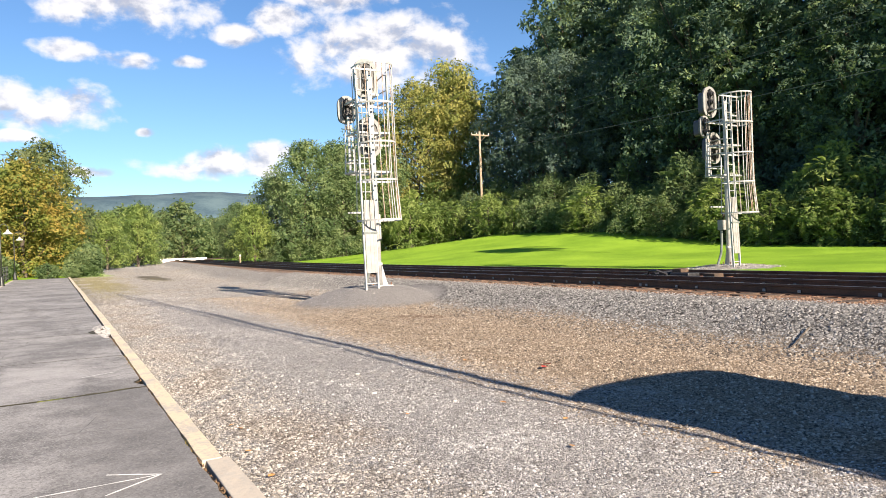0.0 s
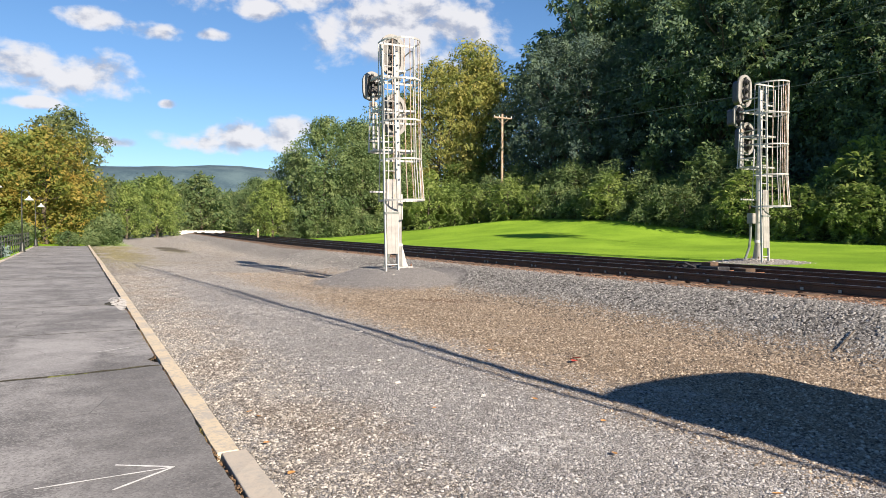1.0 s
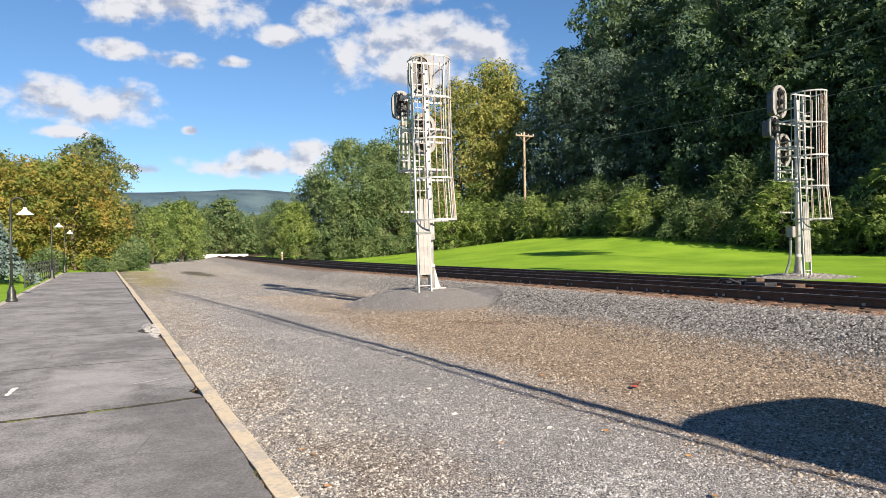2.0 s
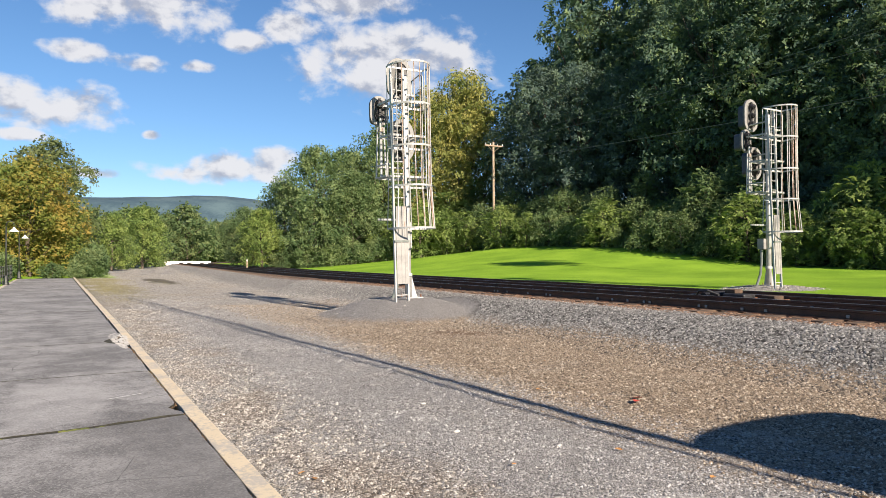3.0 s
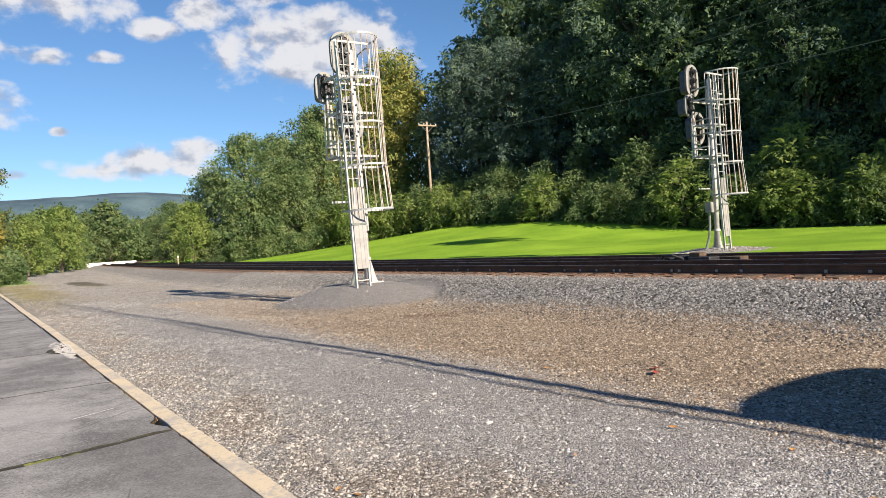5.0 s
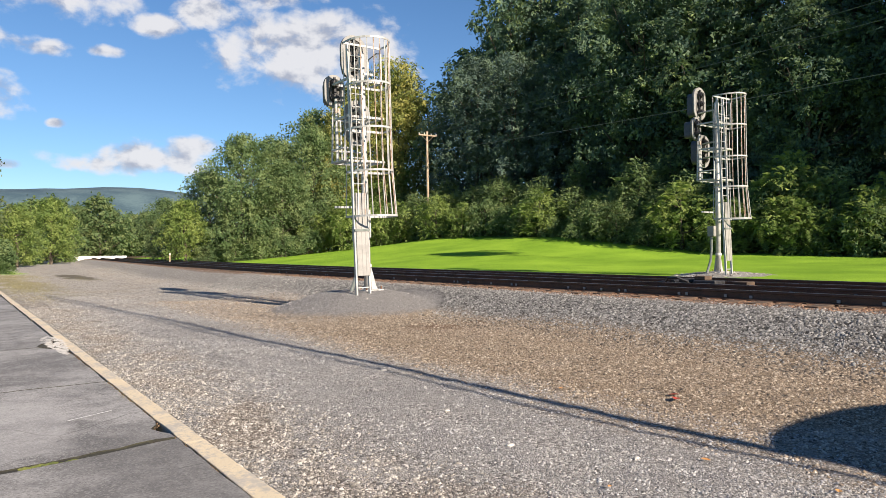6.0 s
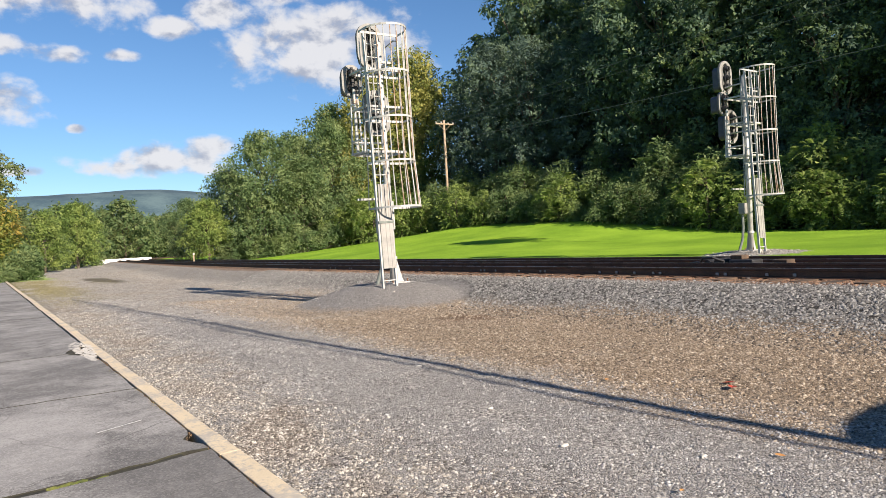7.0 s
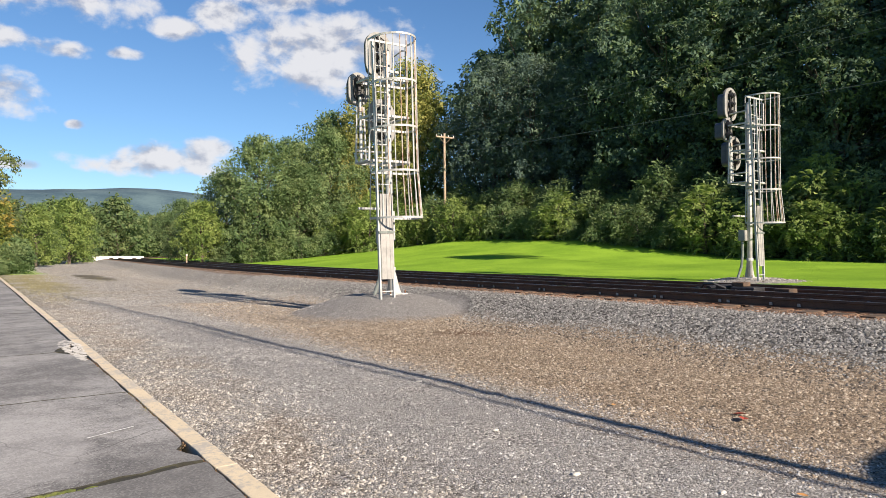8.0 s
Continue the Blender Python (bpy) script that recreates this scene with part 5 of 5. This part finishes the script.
shed()
# unseen mast and side tube, added to draw the double shadow band
mast = thing("radio_mast", (4.65, -2.9, gz(4.65, -2.9)), "unseen tall steel mast with a ladder, added to cast the long double shadow", "mast")
part("pole", rod(B(), (0, 0, -0.3), (0, 0, 18.0), 0.085, 0.05, 12), SHEET, mast, smooth=True)
part("side_tube", rod(B(), (-0.28, 0, 0), (-0.28, 0, 17.0), 0.035, 0.03, 8), SHEET, mast)
for k in range(22):
    part("strut", rod(B(), (-0.28, 0, 0.5 + 0.75 * k), (0, 0, 0.5 + 0.75 * k), 0.012, n=6), SHEET, mast)


# ---- loose stones and leaves ----
def scatter_stones(name, label, count, x0, x1, y0, y1, lo, hi, mat, seed, keep=None, power=1.0):
    g = np.random.RandomState(seed)
    x = g.uniform(x0, x1, count)
    y = y0 + (y1 - y0) * g.rand(count) ** power
    if keep is not None:
        ok = keep(x, y, g)
        x, y = x[ok], y[ok]
    m = len(x)
    z = lie_z(x, y)
    s = lo + (hi - lo) * g.rand(m) ** 2.5
    base = np.array([(1, -0.7, -0.2), (1, 0.7, -0.2), (-1, 0.7, -0.2), (-1, -0.7, -0.2), (0.5, 0.1, 0.9), (-0.45, -0.1, 0.8)])
    tri = [(0, 1, 4), (1, 2, 4), (2, 5, 4), (2, 3, 5), (3, 0, 5), (0, 4, 5)]
    a = g.uniform(0, 6.28, m)
    v = base[None] * (1 + g.uniform(-0.35, 0.35, (m, 6, 3)))
    v = v * np.stack([s, s * g.uniform(0.6, 1.0, m), s * g.uniform(0.5, 0.9, m)], -1)[:, None]
    vx = v[..., 0] * np.cos(a)[:, None] - v[..., 1] * np.sin(a)[:, None] + x[:, None]
    vy = v[..., 0] * np.sin(a)[:, None] + v[..., 1] * np.cos(a)[:, None] + y[:, None]
    vz = v[..., 2] + z[:, None] - s[:, None] * 0.1
    co = np.stack([vx, vy, vz], -1).reshape(-1, 3)
    f = (np.array(tri)[None] + (np.arange(m) * 6)[:, None, None]).reshape(-1, 3)
    me = bpy.data.meshes.new(name)
    me.vertices.add(len(co))
    me.vertices.foreach_set("co", co.ravel())
    me.loops.add(f.size)
    me.loops.foreach_set("vertex_index", f.ravel().astype(np.int32))
    me.polygons.add(len(f))
    me.polygons.foreach_set("loop_start", np.arange(0, f.size, 3, dtype=np.int32))
    me.update(calc_edges=True)
    me.materials.append(mat)
    return tagged(new(name, me), label, "stones", kind="stuff")


scatter_stones("ballast_stones", "grey crushed-rock ballast along the track shoulder", 70000, 7.3, 10.2, 4.5, 36, 0.012, 0.033, STONE_GREY, 21,
               lambda x, y, g: (x > 7.3 + 0.9 * g.rand(len(x)) ** 0.6) & (x < 10.25 - 0.5 * g.rand(len(x))) & (np.hypot(x - 7.2, 0.87 * (y - 19.7)) > 2.2), 1.3)
scatter_stones("ballast_stones", "grey crushed-rock ballast between the rails", 8000, 10.9, 17.4, 7, 26, 0.02, 0.05, STONE_GREY, 22)
scatter_stones("gravel_stones", "pale loose gravel along the kerb", 36000, 0.14, 1.6, 3.6, 26, 0.006, 0.018, STONE_PALE, 23,
               lambda x, y, g: x < 0.9 + 0.7 * g.rand(len(x)), 1.8)
scatter_stones("gravel_stones", "grey gravel chips over the yard", 120000, 0.8, 4.6, 3.6, 32, 0.006, 0.016, STONE_LANE, 28,
               lambda x, y, g: (x > 0.8 + 0.6 * g.rand(len(x))) & (x < 3.4 + 1.2 * g.rand(len(x)))
               & (g.rand(len(x)) > 0.45 + 0.45 * np.sin(x * 1.9 + 0.8 * np.sin(y * 0.9)) * np.sin(y * 0.8 + x)), 1.9)
scatter_stones("gravel_stones", "brown loose gravel across the yard", 88000, 2.8, 8.0, 4.2, 27, 0.008, 0.023, STONE_BROWN, 24,
               lambda x, y, g: (x > 3.2 + 0.9 * g.rand(len(x))) & (np.hypot(x - 7.2, 0.87 * (y - 19.7)) > 2.2), 1.5)
scatter_stones("gravel_stones", "pale gravel far down the yard", 26000, 0.3, 8.6, 18, 76, 0.009, 0.03, STONE_PALE, 29, lambda x, y, g: (y > 18 + 9 * g.rand(len(x))) & (np.hypot((x - 5.3) / 0.9, (y - 56) / 8) > 0.9), 1.5)
scatter_stones("gravel_stones", "pale gravel along the far track shoulder", 11000, 6.5, 13.5, 28, 80, 0.012, 0.036, STONE_PALE, 33,
               lambda x, y, g: (x > 7.5) & (x < 9.7 + bend(y)), 1.5)
scatter_stones("gravel_stones", "coarse pale and brown stones along the kerb", 5200, 0.16, 0.8, 3.0, 14, 0.007, 0.018, STONE_PALE, 25, None, 1.3)
scatter_stones("rusty_stones", "rust-stained ballast beside the rails", 9000, 9.85, 10.75, 7, 34, 0.014, 0.036, STONE_RUST, 30, None, 1.3)
scatter_stones("toe_stones", "coarse dark brown stones at the toe of the ballast", 5200, 6.9, 7.9, 5.0, 17, 0.013, 0.040, STONE_TOE, 27, None, 1.2)
scatter_stones("gravel_stones", "white lime-dusted chips scuffed over the lane", 1300, 1.6, 2.9, 5.4, 6.2, 0.006, 0.013, STONE_LIME, 32,
               lambda x, y, g: (np.hypot((x - 2.22) / 0.6, (y - 5.77) / 0.32) < 0.4 + 0.6 * g.rand(len(x))) & (np.sin(x * 13 + 2 * np.sin(y * 17)) * np.sin(y * 21 + x * 5) > 0.1))
scatter_stones("heap_gravel", "pale gravel round the foot of the far signal", 2600, 19.4, 23.8, 15.8, 20.2, 0.015, 0.05, STONE_PALE, 31,
               lambda x, y, g: np.hypot(x - 21.5, y - 18.0) < 1.0 + 0.9 * g.rand(len(x)))
scatter_stones("heap_gravel", "fine grey gravel on the signal heap", 9000, 4.9, 9.8, 17.0, 22.4, 0.006, 0.018, STONE_HEAP, 26,
               lambda x, y, g: np.hypot(x - 7.2, 0.87 * (y - 19.7)) < 2.4)


def fallen_leaf(x, y, size, turn, mat, label):
    """One curled leaf lying on the stones."""
    bm = B()
    n = 6
    rows = []
    for k in range(n + 1):
        t = k / n
        wd = 0.55 * math.sin(math.pi * min(1, t * 0.92 + 0.06)) ** 0.8
        z = 0.25 * (t - 0.5) ** 2
        rows.append([bm.verts.new(((t - 0.5) * 2 * size, s * wd * size, (z + 0.35 * abs(s) * wd) * size)) for s in (-1, 0, 1)])
    for a, c in zip(rows, rows[1:]):
        for i in range(2):
            bm.faces.new((a[i], a[i + 1], c[i + 1], c[i]))
    ob = new("fallen_leaf", mesh_of("fallen_leaf", bm, mat))
    ob.matrix_world = pose(x, y, gz(x, y) + 0.018, 8, 5, turn)
    tagged(ob, label, "leaf", "fallen leaves")


for x, y, s, turn in ((3.07, 6.05, 0.05, 20), (3.63, 5.3, 0.06, 100), (2.52, 5.33, 0.05, 60), (4.09, 9.42, 0.05, 10), (0.48, 7.33, 0.05, 80), (0.44, 7.5, 0.04, 200),
                      (0.36, 5.93, 0.05, 40), (2.93, 4.35, 0.045, 130), (0.37, 6.61, 0.035, 10), (3.0, 6.93, 0.045, 300), (5.6, 11.2, 0.05, 50), (1.9, 6.9, 0.03, 15)):
    fallen_leaf(x, y, s * 0.75, turn, DRY_LEAF, "dry orange-brown leaf lying on the gravel")
fallen_leaf(4.62, 8.3, 0.075, 30, RED_LEAF, "red autumn leaf lying on the gravel")
fallen_leaf(4.75, 8.42, 0.06, 120, RED_LEAF, "red autumn leaf lying on the gravel")

stick = new("stick", mesh_of("stick", pipe(B(), [(7.9 + 0.11 * k, 6.98 + 0.025 * k, gz(7.9 + 0.11 * k, 6.98 + 0.025 * k) + 0.035) for k in range(7)], 0.009), BARK))
tagged(stick, "grey weathered stick lying on the ballast", "stick")
for x, y, s in ((3.05, 11.55, 0.035), (2.4, 9.3, 0.026), (2.05, 8.0, 0.028), (2.62, 7.25, 0.022)):
    bm = B()
    bmesh.ops.create_icosphere(bm, subdivisions=2, radius=s)
    for v in bm.verts:
        v.co = Vector((v.co.x * 1.3, v.co.y * 0.8, v.co.z * 0.5)) * (1 + 0.25 * noise.noise(v.co * 30 + Vector((x, y, 0))))
    ob = new("white_stone", mesh_of("white_stone", bm, PATCH))
    ob.location = (x, y, gz(x, y) + s * 0.3)
    tagged(ob, "pale stone lying on the packed gravel", "stone", "pale stones")
scrap = new("scrap", mesh_of("scrap", box(B(), (-0.12, -0.05, 0), (0.12, 0.05, 0.07), 0.015), BLUE))
scrap.matrix_world = pose(11.45, 21.2, 0.37, 10, 0, 30)
tagged(scrap, "small blue plastic scrap between the rails", "scrap")


def dry_grass(name, label, spots, seed):
    """Short dry blades scattered round the given spots: x, y, spread in x and y, count, length."""
    g = random.Random(seed)
    vs, fs = [], []
    for x, y, sx, sy, n, h in spots:
        for k in range(n):
            px, py = x + g.gauss(0, sx), y + g.gauss(0, sy)
            pz = (-0.02 if px < 0.1 else gz(px, py)) - 0.005
            a, l = g.uniform(0, 6.28), h * g.uniform(0.4, 1.1)
            d = (math.cos(a), math.sin(a))
            i = len(vs)
            vs += [(px - d[1] * 0.003, py + d[0] * 0.003, pz), (px + d[1] * 0.003, py - d[0] * 0.003, pz), (px + d[0] * l * 0.6, py + d[1] * l * 0.6, pz + l * 0.7)]
            fs.append((i, i + 1, i + 2))
    me = bpy.data.meshes.new(name)
    me.from_pydata(vs, [], fs)
    me.materials.append(STRAW)
    tagged(new(name, me), label, "grass", kind="stuff")


dry_grass("dry_grass", "sparse dry yellow grass in the kerb gap", [(-0.06, 6.75, 0.02, 0.15, 110, 0.05), (-0.08, 11.3, 0.03, 0.25, 160, 0.05), (-0.08, 12.1, 0.02, 0.2, 90, 0.05), (-0.1, 13.6, 0.02, 0.3, 90, 0.05),
                                                                     (-0.06, 8.6, 0.015, 0.3, 60, 0.035), (-0.12, 14.7, 0.02, 0.25, 90, 0.05)], 3)
dry_grass("weeds", "thin yellow-green weeds over the far gravel", [(1.0, 31, 0.4, 1.5, 500, 0.10), (1.3, 36, 0.5, 2.0, 800, 0.12), (0.9, 41, 0.4, 2.0, 800, 0.14), (2.0, 44, 0.6, 2.5, 900, 0.14),
                                                                     (1.3, 50, 0.7, 3.0, 1200, 0.16), (2.0, 57, 0.9, 3.0, 1500, 0.2), (4.9, 50, 0.5, 3.0, 500, 0.12)], 4)
